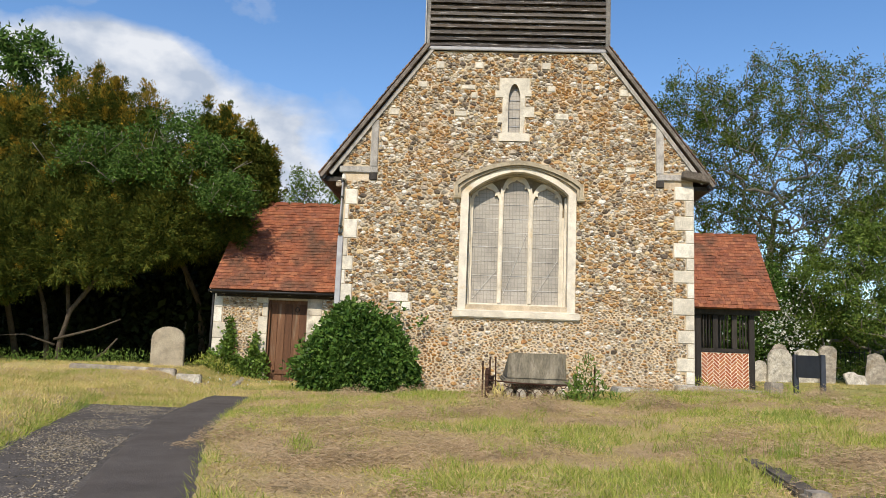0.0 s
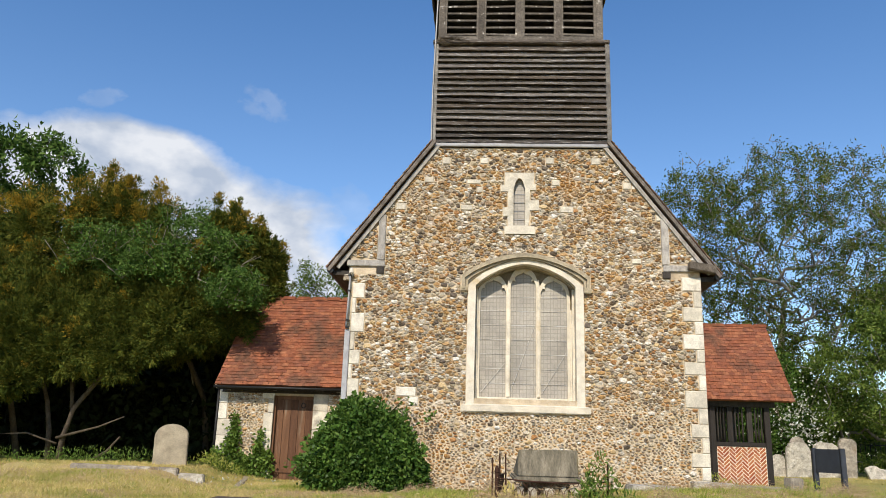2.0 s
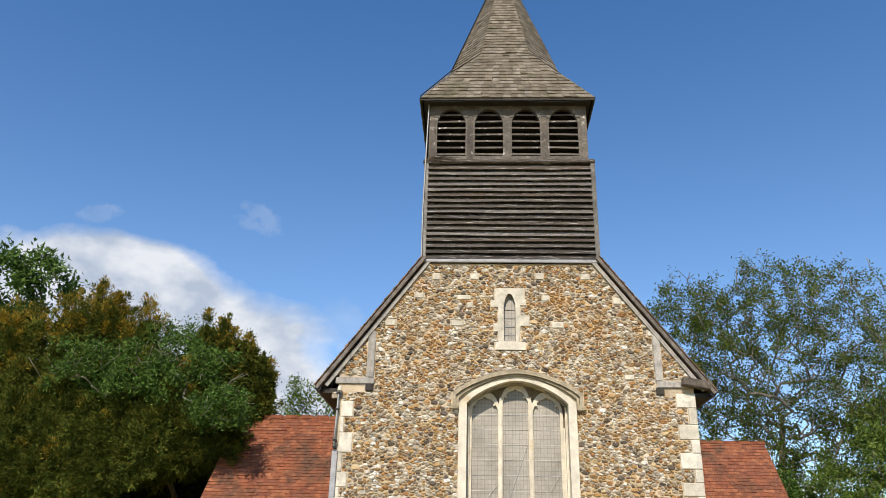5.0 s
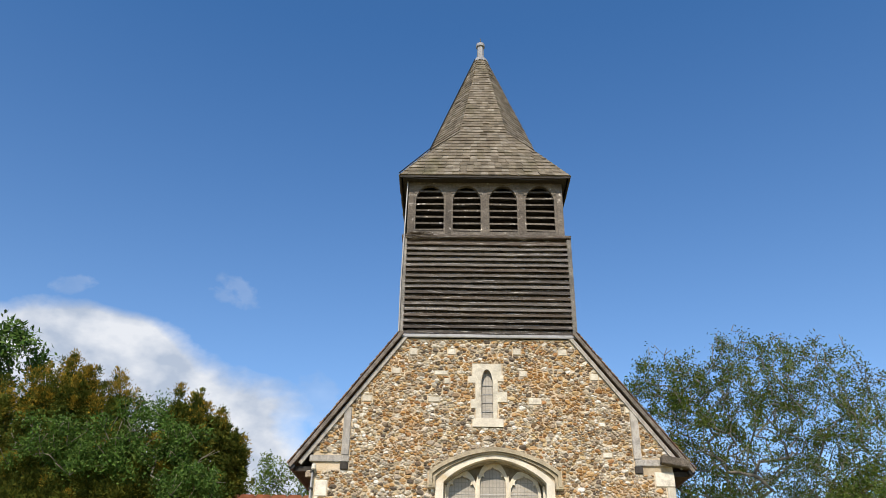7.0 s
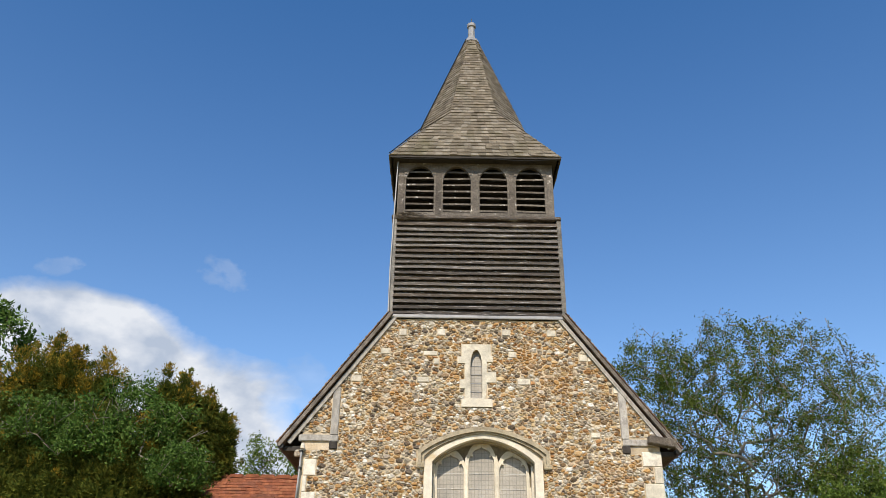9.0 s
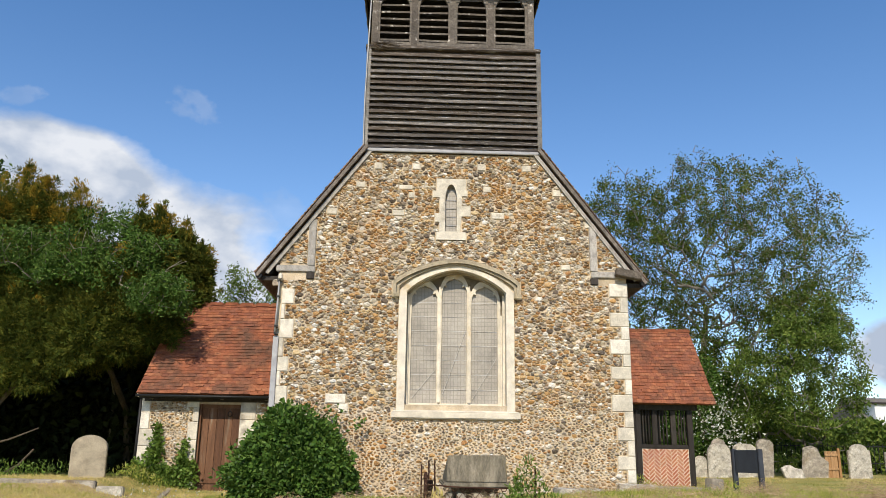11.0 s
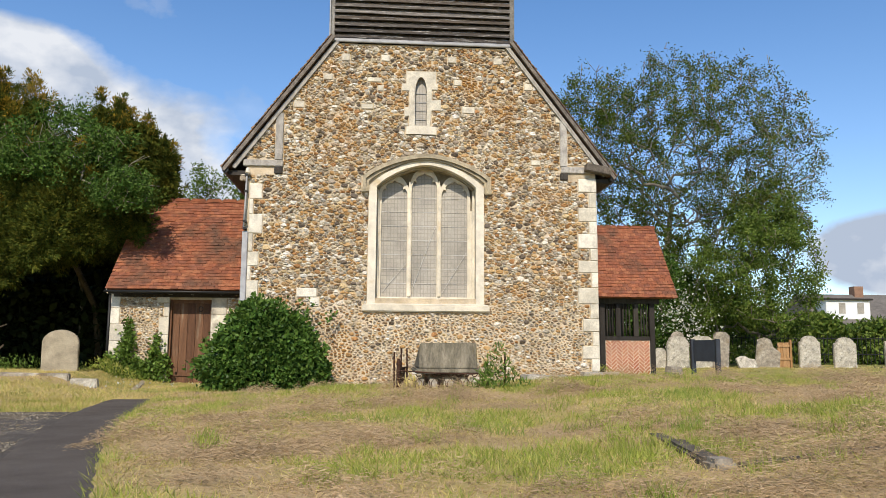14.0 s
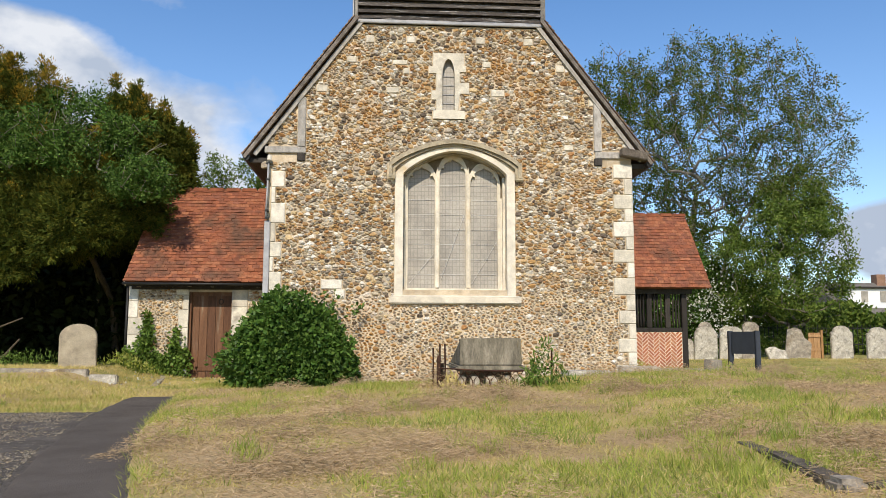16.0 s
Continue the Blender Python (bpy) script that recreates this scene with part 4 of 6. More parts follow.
for x in [(opens[i][1] + opens[i + 1][0]) / 2 for i in range(3)] + [LX0 + .09, LX1 - .09]:
    cpart("louvre_post", Geo().box(x - .07, x + .07, Y + .045, Y + .078, LZ0, LZ1 - .3), "louvre_wood", belfry, bevel=.008)
cpart("conductor", Geo().tube([(LX0 - .02, Y + .0, 12.0), (LX0 - .05, Y - .07, 10.4), (TX0 - .07, Y - .06, 9.0), (TX0 - .06, Y - .09, 7.7)], [.018] * 4, 6), "lead", belfry)
g = Geo()
for k in range(150):
    p = Vector((-1.15 + abs(rng.gauss(0, .28)), Y - .03 + rng.uniform(-.06, .05), 10.42 + rng.uniform(-.10, .04)))
    q = p + Vector((rng.uniform(-.2, .3), rng.uniform(-.06, .04), rng.uniform(-.12, .03)))
    g.tube([p, q], [.006, .004], 3)
nest = tagged(part("twig_nest", g, "twig"), "ragged bundle of dry twigs on the belfry ledge", "nest")

# ---- spire ----
EZ, EX0, EX1, EY0 = 12.06, -1.42, 2.96, Y - .22
EY1 = EY0 + (EX1 - EX0)
SX, SY = (EX0 + EX1) / 2, (EY0 + EY1) / 2
BZ, BA, Bh = 13.96, 0.64, 1.48
AZ, AA, Ah = 17.84, 0.075, 0.18
spire = cpart("spire", Geo().box(EX0 + .08, EX1 - .08, EY0 + .08, EY1 - .08, 12.022, 12.06), "black_timber", label="broach spire of weathered wooden shingles")
cpart("eaves_board", Geo().box(EX0, EX1, EY0, EY0 + .04, EZ - .06, EZ - .004).box(EX0, EX0 + .04, EY0 + .04, EY1, EZ - .06, EZ - .004).box(EX1 - .04, EX1, EY0 + .04, EY1, EZ - .06, EZ - .004), "black_timber", spire)
corners = [Vector((EX0, EY0, EZ)), Vector((EX1, EY0, EZ)), Vector((EX1, EY1, EZ)), Vector((EX0, EY1, EZ))]


def octagon(a, h, z):
    return [Vector((SX + x, SY + y, z)) for x, y in ((-a, -h), (a, -h), (h, -a), (h, a), (a, h), (-a, h), (-h, a), (-h, -a))]


lowo, topo = octagon(BA, Bh, BZ), octagon(AA, Ah, AZ)
core = Geo()
core.add([tuple(v) for v in corners + lowo + topo], [(0, 1, 5, 4), (1, 2, 7, 6), (2, 3, 9, 8), (3, 0, 11, 10), (1, 6, 5), (2, 8, 7), (3, 10, 9), (0, 4, 11)] + [(4 + i, 4 + (i + 1) % 8, 12 + (i + 1) % 8, 12 + i) for i in range(8)] + [tuple(range(12, 20))])
cpart("spire_core", core, "shingle", spire)
rng = random.Random(4)
rest, front = Geo(), []
for i in range(4):
    a, b = corners[i], corners[(i + 1) % 4]
    c, d = lowo[2 * i + 1], lowo[2 * i]
    laid(rest, a, b, c, d, 14, .19, rng, thick=.030, singles=front if i == 0 else None)
    laid(rest, b, b, lowo[(2 * i + 2) % 8], lowo[2 * i + 1], 14, .19, rng, thick=.030)
for i in range(8):
    laid(rest, lowo[i], lowo[(i + 1) % 8], topo[(i + 1) % 8], topo[i], 31, .16, rng, thick=.030, singles=front if i == 0 else None)
for piece in front[:300]:
    cpart("shingle", piece, "shingle", spire)
for piece in front[300:]:
    rest.add(piece.v, piece.f)
tagged(cpart("shingles", rest, "shingle", spire), kind="stuff")
g = Geo().tube([(SX, SY, 17.76), (SX, SY, 17.92), (SX, SY, 17.97), (SX, SY, 18.46), (SX, SY, 18.47), (SX, SY, 18.58), (SX, SY, 18.61)], [.26, .20, .12, .10, .14, .14, .06], 10)
cpart("finial", g, "lead", spire, "pale lead-clad finial", smooth=False)
cpart("finial_rod", Geo().tube([(SX, SY, 18.6), (SX, SY, 18.86)], [.018, .010], 6), "black_iron", spire)
g = Geo()
for x0, x1, sag in ((EX0 + .1, -.1, .05), (-.1, 1.1, .03), (1.1, EX1 - .1, .05)):
    g.tube([(x0 + (x1 - x0) * u, EY0 - .02, EZ - .08 - sag * math.sin(math.pi * u)) for u in (0, .2, .4, .6, .8, 1)], [.012] * 6, 5)
cpart("cable", g, "black_iron", spire, "slack black cable along the eaves")
g = Geo()
for a, b in ((lowo[7], topo[7]), (corners[0], lowo[7])):
    g.tube([a + Vector((0, -.06, .02)), b + Vector((0, -.06, .02))], [.016, .016], 5)
cpart("conductor_strip", g, "black_iron", spire)

# ---- vestry ----
VY, VL, VR = 18.8, -6.42, WL - .005
vestry = thing("vestry", "low flint vestry with red tiled roof and plank door", "building", (-4.7, VY, 0))
vestry_inv = Matrix.Translation((4.7, -VY, 0))


def under(root, inv):
    def make(name, g, material, parent=None, label="", **kw):
        ob = part(name, g, material, parent or root, label, **kw)
        if parent is None:
            ob.matrix_parent_inverse = inv
        return ob
    return make


vpart = under(vestry, vestry_inv)
DL, DR, DB, DT = -5.07, -4.09, 0.02, 2.02
vwall = vpart("wall", holed([(VL, -.3), (DL, -.3), (DL, DT), (DR, DT), (DR, -.3), (VR, -.3), (VR, 2.22), (VL, 2.22)], [], VY, VY + .4), "mortar", label="flint wall with stone dressings")
vpart("side_wall", Geo().add([(VL, VY + .4, -.3), (VL, 22.0, -.3), (VL, 22.0, 2.2), (VL, 20.4, 4.45), (VL, VY + .4, 2.2), (VL + .4, VY + .4, -.3), (VL + .4, 22.0, -.3), (VL + .4, 22.0, 2.2), (VL + .4, 20.4, 4.45), (VL + .4, VY + .4, 2.2)],
                             [(0, 1, 2, 3, 4), (5, 9, 8, 7, 6), (0, 5, 6, 1), (1, 6, 7, 2), (2, 7, 8, 3), (3, 8, 9, 4), (4, 9, 5, 0)]), "mortar")
vpart("back_wall", Geo().box(VL + .4, VR, 21.7, 22.0, -.3, 2.2), "mortar")
jambs = []
rng = random.Random(2)
for x0, x1 in ((DL - .13, DL), (DR, DR + .20)):
    z = 0.0
    while z < 2.1:
        h = min(rng.uniform(.3, .45), 2.16 - z)
        w = rng.choice((0, .1, .16))
        jambs.append((x0 - (w if x0 < DL - .1 else 0), x1 + (w if x0 > DL else 0), z, z + h))
        z += h
z = 0.0
while z < 2.15:
    h = min(rng.uniform(.28, .4), 2.2 - z)
    jambs.append((VL - .008, VL + rng.choice((.2, .36)), z, z + h))
    z += h
for x0, x1, z0, z1 in jambs:
    vpart("ashlar_block", stone(Geo(), x0, x1, z0 + .003, z1 - .003, VY, .03), "limestone", vwall)
v_out = [(x0 - .01, x1 + .01, z0, z1) for x0, x1, z0, z1 in jambs] + [(DL - .1, DR + .1, -.3, 2.16)]


def vestry_inside(x, z):
    return None if not (VL < x < VR and 0 < z < 2.2) else rect_lines(x, z, v_out)


g = Geo()
for cx, cz, ring in flint_cells(random.Random(6), vestry_inside, VL, VR, 0, 2.2, lambda x, z: .066):
    flint_geo(g, rng, cx, cz, ring, VY)
tagged(vpart("rubble", g, "flint", vwall, smooth=True), kind="stuff")
vpart("lintel", Geo().box(DL - .25, DR + .3, VY - .01, VY + .3, 2.165, 2.26), "grey_timber", bevel=.01)
door = vpart("door", Geo().box(DL, DR, VY + .17, VY + .2, DB, DT), "door_wood", label="old brown plank door, closed")
n = 5
for k in range(n):
    w = (DR - DL - .06) / n
    vpart("plank", Geo().box(DL + .03 + k * w + .004, DL + .03 + (k + 1) * w - .004, VY + .145 + .004 * (k % 2), VY + .169, DB + .02, DT - .08), "door_wood", door, bevel=.004)
vpart("head_rail", Geo().box(DL + .0, DR - .0, VY + .10, VY + .168, DT - .085, DT), "door_wood", door)
vpart("bottom_rail", Geo().box(DL + .03, DR - .03, VY + .12, VY + .143, DB + .18, DB + .27), "door_wood", door, bevel=.006)
ring_pts = [(DR - .28 + .05 * math.cos(a), VY + .13, 1.80 + .06 * math.sin(a)) for a in [2 * math.pi * k / 14 for k in range(15)]]
vpart("ring_handle", Geo().tube(ring_pts, [.009] * 15, 5), "black_iron", door)
vpart("door_frame", Geo().box(DL - .0, DL + .045, VY + .05, VY + .098, DB, DT).box(DR - .03, DR, VY + .05, VY + .098, DB, DT), "door_wood")
vpart("threshold", Geo().box(DL - .1, DR + .1, VY - .25, VY + .25, -.2, .03), "headstone_grey", bevel=.02)
# roof
RE, RZ, RY, RT = VY - .34, 2.26, 20.4, 4.72
vroof = vpart("roof", Geo().add([(-6.45, RE, RZ), (VR, RE, RZ), (VR, RY, RT), (-6.30, RY, RT), (-6.45, RE + .06, RZ - .07), (VR, RE + .06, RZ - .07), (VR, RY, RT - .12), (-6.30, RY, RT - .12), (-6.45, 22.3, 2.26), (VR, 22.3, 2.26)],
                                [(0, 1, 2, 3), (4, 7, 6, 5), (0, 4, 5, 1), (0, 3, 7, 4), (1, 5, 6, 2), (3, 2, 9, 8), (7, 8, 9, 6), (3, 8, 7), (2, 6, 9)]), "tile", label="steep red clay tile roof")
single, rest, rng = [], Geo(), random.Random(9)
laid(rest, (-6.47, RE - .04, RZ - .03), (VR, RE - .04, RZ - .03), (VR, RY, RT + .01), (-6.32, RY, RT + .01), 30, .165, rng, singles=single)
for piece in single[:300]:
    vpart("roof_tile", piece, "tile", vroof)
for piece in single[300:]:
    rest.add(piece.v, piece.f)
tagged(vpart("roof_tiles", rest, "tile", vroof), kind="stuff")
for k in range(8):
    x = -6.32 + k * .41
    vpart("ridge_tile", Geo().prism([(0, 0)] * 0 + [(x, RT - .05), (x + .39, RT - .05), (x + .39, RT + .07), (x, RT + .07)], RY - .07, RY + .07), "tile", vroof, bevel=.03)
vpart("gutter", Geo().tube([(-6.48, RE - .03, RZ - .08), (VR - .02, RE - .03, RZ - .09)], [.032, .032], 8), "black_iron", smooth=True)
vpart("fascia", Geo().box(-6.42, VR, RE + .03, RE + .06, RZ - .14, RZ - .05), "black_timber")
for x in (-6.2, -5.05, -4.55, -3.5):
    vpart("rafter_end", Geo().box(x - .04, x + .04, RE + .062, VY - .002, RZ - .13, RZ - .07), "limestone")
# added strip, coloured near-black for the shade under the vestry eaves
vpart("wall_plate", Geo().box(VL + .05, VR, VY - .045, VY - .032, 2.07, 2.21), "black_timber")
vpart("drainpipe", Geo().tube([(VL - .08, VY + .1, 2.2), (VL - .08, VY + .1, 0.1)], [.035, .035], 8), "black_iron", smooth=True)

# ---- porch ----
PY, PX0, PX1 = 21.5, WR + .01, 7.80
porch = thing("porch", "timber porch with herringbone brick panel and red tiled roof", "porch", (6.2, PY, .1))
ppart = under(porch, Matrix.Translation((-6.2, -PY, -.1)))
ppart("plinth", Geo().box(PX0, PX1 + .05, PY - .12, 24.7, -.3, .16), "headstone_grey", bevel=.02)
for y in (PY, 24.4):
    for x0, x1 in ((6.20, 6.345), (7.65, 7.80)):
        ppart("post", Geo().box(x0, x1, y, y + .15, .162, 2.2), "black_timber", bevel=.01)
    ppart("rail", Geo().box(6.347, 7.648, y + .02, y + .13, 1.155, 1.27), "black_timber", bevel=.01)
    for x0 in (6.67, 7.19):
        ppart("mullion", Geo().box(x0, x0 + .14, y + .02, y + .12, 1.272, 2.198), "black_timber", bevel=.008)
    for x in (6.42, 6.50, 6.585, 6.89, 6.98, 7.08, 7.42, 7.50, 7.58):
        ppart("baluster", Geo().tube([(x, y + .07, 1.27), (x, y + .07, 1.5), (x, y + .07, 1.75), (x, y + .07, 2.0), (x, y + .07, 2.2)], [.02, .028, .018, .028, .02], 6), "black_timber", smooth=True)
    # the porch's timber wall plate
    ppart("wall_plate", Geo().box(PX0, 7.95, y - .02, y + .17, 2.202, 2.40), "black_timber", bevel=.012)
    ppart("side_panel", Geo().box(PX0, 6.198, y + .03, y + .14, .162, 2.2), "black_timber")
panel = ppart("brick_panel", Geo().box(6.347, 7.648, PY + .045, PY + .13, .162, 1.153), "pale_mortar", label="herringbone red brick panel in pale mortar")
ppart("brick_panel", Geo().box(6.347, 7.648, 24.43, 24.52, .162, 1.153), "pale_mortar")
rng = random.Random(12)
COLS, c45 = 8, math.sqrt(.5)
cw = (7.64 - 6.355) / COLS
for i in range(COLS):
    side = 1 if i % 2 else -1
    for j in range(-1, 11):
        cx0, cz0 = 6.355 + (i + .5) * cw, .17 + j * .104 + (.052 if i % 2 else 0)
        loop = []
        for sx, sz in ((-1, -1), (1, -1), (1, 1), (-1, 1)):
            qx, qz = sx * .104, sz * .0265
            loop.append((cx0 + (qx - side * qz) * c45, cz0 + (side * qx + qz) * c45))
        for p, nn in (((6.36, 0), (-1, 0)), ((7.636, 0), (1, 0)), ((0, .17), (0, -1)), ((0, 1.145), (0, 1))):
            loop = clip(loop, p[0], p[1], nn[0], nn[1]) if loop else loop
        if len(loop) < 3 or max(p[1] for p in loop) - min(p[1] for p in loop) < .03:
            continue
        ppart("brick", Geo().prism(loop, PY + .037 + rng.uniform(0, .004), PY + .05), "brick", panel)
PE, PZ, PR, PT = PY - .26, 2.42, 23.05, 4.66
proof = ppart("roof", Geo().add([(PX0, PE, PZ), (8.37, PE, PZ), (8.40, PR, PT), (PX0, PR, PT), (PX0, PE + .08, PZ - .08), (8.37, PE + .08, PZ - .08), (8.40, PR, PT - .13), (PX0, PR, PT - .13), (8.43, 24.9, PZ), (PX0, 24.9, PZ)],
                                [(0, 1, 2, 3), (4, 7, 6, 5), (0, 4, 5, 1), (1, 5, 6, 2), (0, 3, 7, 4), (3, 2, 8, 9), (7, 9, 8, 6), (2, 6, 8), (3, 9, 7)]), "tile", label="steep red clay tile roof, sagging at the eaves")
rng = random.Random(15)
single, rest = [], Geo()
laid(rest, (6.0, PE - .05, PZ - .05), (8.39, PE - .05, PZ - .06), (8.42, PR, PT + .01), (6.0, PR, PT + .01), 23, .165, rng, singles=single)
laid(rest, (PX0, PE - .05, PZ - .05), (6.0, PE - .05, PZ - .05), (6.0, PR, PT + .01), (PX0, PR, PT + .01), 23, .165, rng)
for piece in single[:300]:
    ppart("roof_tile", piece, "tile", proof)
for piece in single[300:]:
    rest.add(piece.v, piece.f)
tagged(ppart("roof_tiles", rest, "tile", proof), kind="stuff")
for k in range(9):
    x = PX0 + .05 + k * .41
    ppart("ridge_tile", Geo().prism([(x, PT - .05), (x + .40, PT - .05), (x + .40, PT + .07), (x, PT + .07)], PR - .07, PR + .07), "tile", proof, bevel=.03)
ppart("gable_end", Geo().add([(7.9, PY, 2.4), (7.9, 24.5, 2.4), (7.9, PR, 4.5), (8.0, PY, 2.4), (8.0, 24.5, 2.4), (8.0, PR, 4.5)], [(0, 1, 2), (3, 5, 4), (0, 3, 4, 1), (1, 4, 5, 2), (2, 5, 3, 0)]), "black_timber")


# ---- graves ----
def slab_profile(w, h, top):
    """Outline of a headstone, its foot in the ground."""
    a = w / 2
    p = [(-a, -.25), (a, -.25)]
    if top == "round":
        p += [(a, h - .75 * a)] + [(a * math.cos(t), h - .75 * a + .75 * a * math.sin(t)) for t in [math.pi * k / 14 for k in range(1, 14)]] + [(-a, h - .75 * a)]
    elif top == "shoulder":
        s = .78 * a
        p += [(a, h - .26), (a - .03, h - .22), (s, h - .22)] + [(s * math.cos(t), h - .22 + .22 * math.sin(t)) for t in [math.pi * k / 12 for k in range(1, 12)]] + [(-s, h - .22), (-a + .03, h - .22), (-a, h - .26)]
    elif top == "broken":
        p += [(a, h * .55), (.4 * a, h * .7), (.1 * a, h * .95), (-.4 * a, h), (-a, h * .9)]
    else:
        p += [(a, h - .12), (.55 * a, h), (-.55 * a, h), (-a, h - .12)]
    return p


def headstone(x, y, w, h, top, material, label, lean=0, turn=0, tip=0, thick=.1):
    g = Geo().prism(slab_profile(w, h, top), -thick / 2, thick / 2)
    ob = part("headstone", g, material, bevel=.012)
    ob.matrix_basis = pose(x, y, height(x, y), tip, lean, turn)
    return tagged(ob, label, "headstone", group="headstones in the churchyard")


headstone(-6.87, 17.2, .74, .89, "round", "headstone_sand", "round-topped sandstone headstone on a grassy plot", -1, 4)
RH = 28.5
headstone(11.20, RH, 0.90, 1.20, "round", "headstone_grey", "pale lichen-spotted round-topped headstone", 1, 6)
headstone(11.33, RH + .3, 0.66, 1.38, "shoulder", "headstone_lichen", "brown weathered shouldered headstone", 0, -4)
headstone(10.55, RH + .1, 0.44, 0.76, "round", "headstone_grey", "small grey headstone beside the porch", 0, 0)
headstone(12.18, RH + .1, 0.86, 1.20, "square", "headstone_grey", "pale square-topped headstone in the grass", 2, 3)
headstone(12.96, RH + .2, 0.66, 1.36, "square", "headstone_lichen", "tall brown lichened headstone under the hedge", 4, 8)
headstone(13.98, RH, 0.78, 0.50, "broken", "headstone_grey", "low slanting white stone in the grass", -8, 10, -25)
headstone(14.85, RH + .3, 0.90, 1.15, "broken", "headstone_lichen", "dark lichened headstone leaning over", 7, -14)
headstone(16.31, RH - .2, 0.88, 1.23, "shoulder", "headstone_grey", "tall pale headstone with carved shoulders", 0, 5)
headstone(17.78, RH - .1, 0.96, 1.18, "shoulder", "headstone_grey", "tall pale headstone with rounded head", 1, 6)
headstone(19.57, RH - .6, 1.04, 1.26, "shoulder", "headstone_grey", "wide pale headstone at the churchyard's edge", 0, 4)
headstone(19.29, RH + 5, 0.55, 0.82, "square", "headstone_grey", "small pale square headstone by the hedge", 0, 0)
low = part("low_tomb", Geo().box(-.5, .5, -.3, .3, -.2, .32), "headstone_lichen", bevel=.03)
low.matrix_basis = pose(19.8, RH - 2.0, height(19.8, RH - 2), 0, 0, 5)
tagged(low, "low dark weathered stone tomb in the grass", "tomb")

# sloping tomb on the lawn with its broken iron rail
TXL, TXR, TYF, TYB = .50, 1.31, 10.6, 12.1
tz = height(.9, 10.6)
tomb = thing("chest_tomb", "low wedge-shaped stone tomb stained grey and ochre on the lawn", "tomb", (.9, 11.2, tz))
tpart = under(tomb, Matrix.Translation((-.9, -11.2, -tz)))
lid = Geo().add([(TXL, TYF, .595), (TXR, TYF, .595), (TXR, TYB, .595), (TXL, TYB, .595), (TXL + .01, TYF + .02, .94), (TXR - .01, TYF + .02, .95), (TXR - .03, TYF + .13, .95), (TXL + .03, TYF + .13, .94), (TXL, TYB, .62), (TXR, TYB, .62)],
                [(0, 3, 2, 1), (0, 1, 5, 4), (1, 2, 9, 6, 5), (3, 0, 4, 7, 8), (4, 5, 6, 7), (7, 6, 9, 8), (2, 3, 8, 9)])
tpart("lid", lid, "tomb_stone", bevel=.012)
tpart("cornice", Geo().box(TXL - .05, TXR + .05, TYF - .06, TYB + .05, .525, .592), "tomb_stone", bevel=.02)
tpart("base", Geo().box(TXL + .12, TXR - .10, TYF + .25, TYB - .1, tz - .2, .523), "tomb_stone", bevel=.02)
for x, w in ((.54, .04), (.70, .06), (.92, .07), (1.12, .04), (1.25, .055)):
    tpart("pier", Geo().box(x - w, x + w, TYF + .02, TYF + .16, tz - .2, .49 - w * .5), "headstone_grey", bevel=.02)
railing = thing("iron_railing", "broken rusty iron grave railing round the tomb", "railing", (.22, 10.38, tz))
rpart = under(railing, Matrix.Translation((-.22, -10.38, -tz)))
RF = 10.38
rpart("post", Geo().tube([(.22, RF, tz - .2), (.22, RF, .64), (.22, RF, .65), (.22, RF, .73)], [.028, .026, .035, .018], 8), "iron")
rpart("post", Geo().tube([(.17, RF + .3, tz - .2), (.165, RF + .3, .82)], [.014, .011], 6), "iron")
rpart("post", Geo().tube([(.27, RF + .6, tz - .2), (.27, RF + .6, .87)], [.014, .011], 6), "iron")
rpart("post", Geo().tube([(.37, RF + .95, tz - .2), (.36, RF + .95, .87)], [.014, .011], 6), "iron")
rpart("post", Geo().tube([(1.66, RF + .1, tz - .2), (1.67, RF + .1, .80)], [.015, .012], 6), "iron")
rpart("rail", Geo().tube([(.22, RF, .57), (.7, RF, .54), (1.2, RF, .53), (1.66, RF + .1, .56)], [.010] * 4, 5), "iron")
rpart("rail", Geo().tube([(.22, RF, .47), (.44, RF - .01, .44), (.49, RF - .01, .36)], [.010] * 3, 5), "iron")
rpart("rail", Geo().tube([(.22, RF, .60), (.27, RF + .6, .60), (.37, RF + .95, .60)], [.010] * 3, 5), "iron")
rpart("rusty_plate", Geo().beam((.20, RF + .05, .49), (.33, RF + .8, .49), .012, .22), "iron")
for k in range(11):
    x = .49 + k * .107
    rpart("hoop", Geo().tube([(x - .05, RF, tz - .05), (x - .042, RF, .42), (x, RF, .475), (x + .042, RF, .42), (x + .05, RF, tz - .05)], [.008] * 5, 5), "iron")
    rpart("scroll", Geo().tube([(x - .042, RF, .53), (x - .018, RF, .495), (x + .018, RF, .495), (x + .042, RF, .53)], [.006] * 4, 4), "iron")

# grave kerb in the lawn
kerb = thing("grave_kerb", "weathered stone grave kerb sunk in long grass", "grave kerb", (2.3, 5.2, height(2.3, 5.2)))
kpart = under(kerb, Matrix.Translation((-2.3, -5.2, -height(2.3, 5.2))))
for a, b in (((2.34, 6.6), (2.30, 6.05)), ((2.29, 6.02), (2.19, 5.12)), ((2.30, 4.98), (3.2, 5.05)), ((3.24, 5.05), (4.2, 5.12))):
    sink = .045 if a[0] < 2.295 else .075
    kpart("kerb_stone", Geo().beam((*a, height(*a) - sink), (*b, height(*b) - sink), .16, .15), "dark_stone", bevel=.02)
kpart("corner_block", Geo().box(2.10, 2.28, 4.92, 5.10, height(2.2, 5) - .1, height(2.2, 5) + .045), "headstone_lichen", bevel=.03)


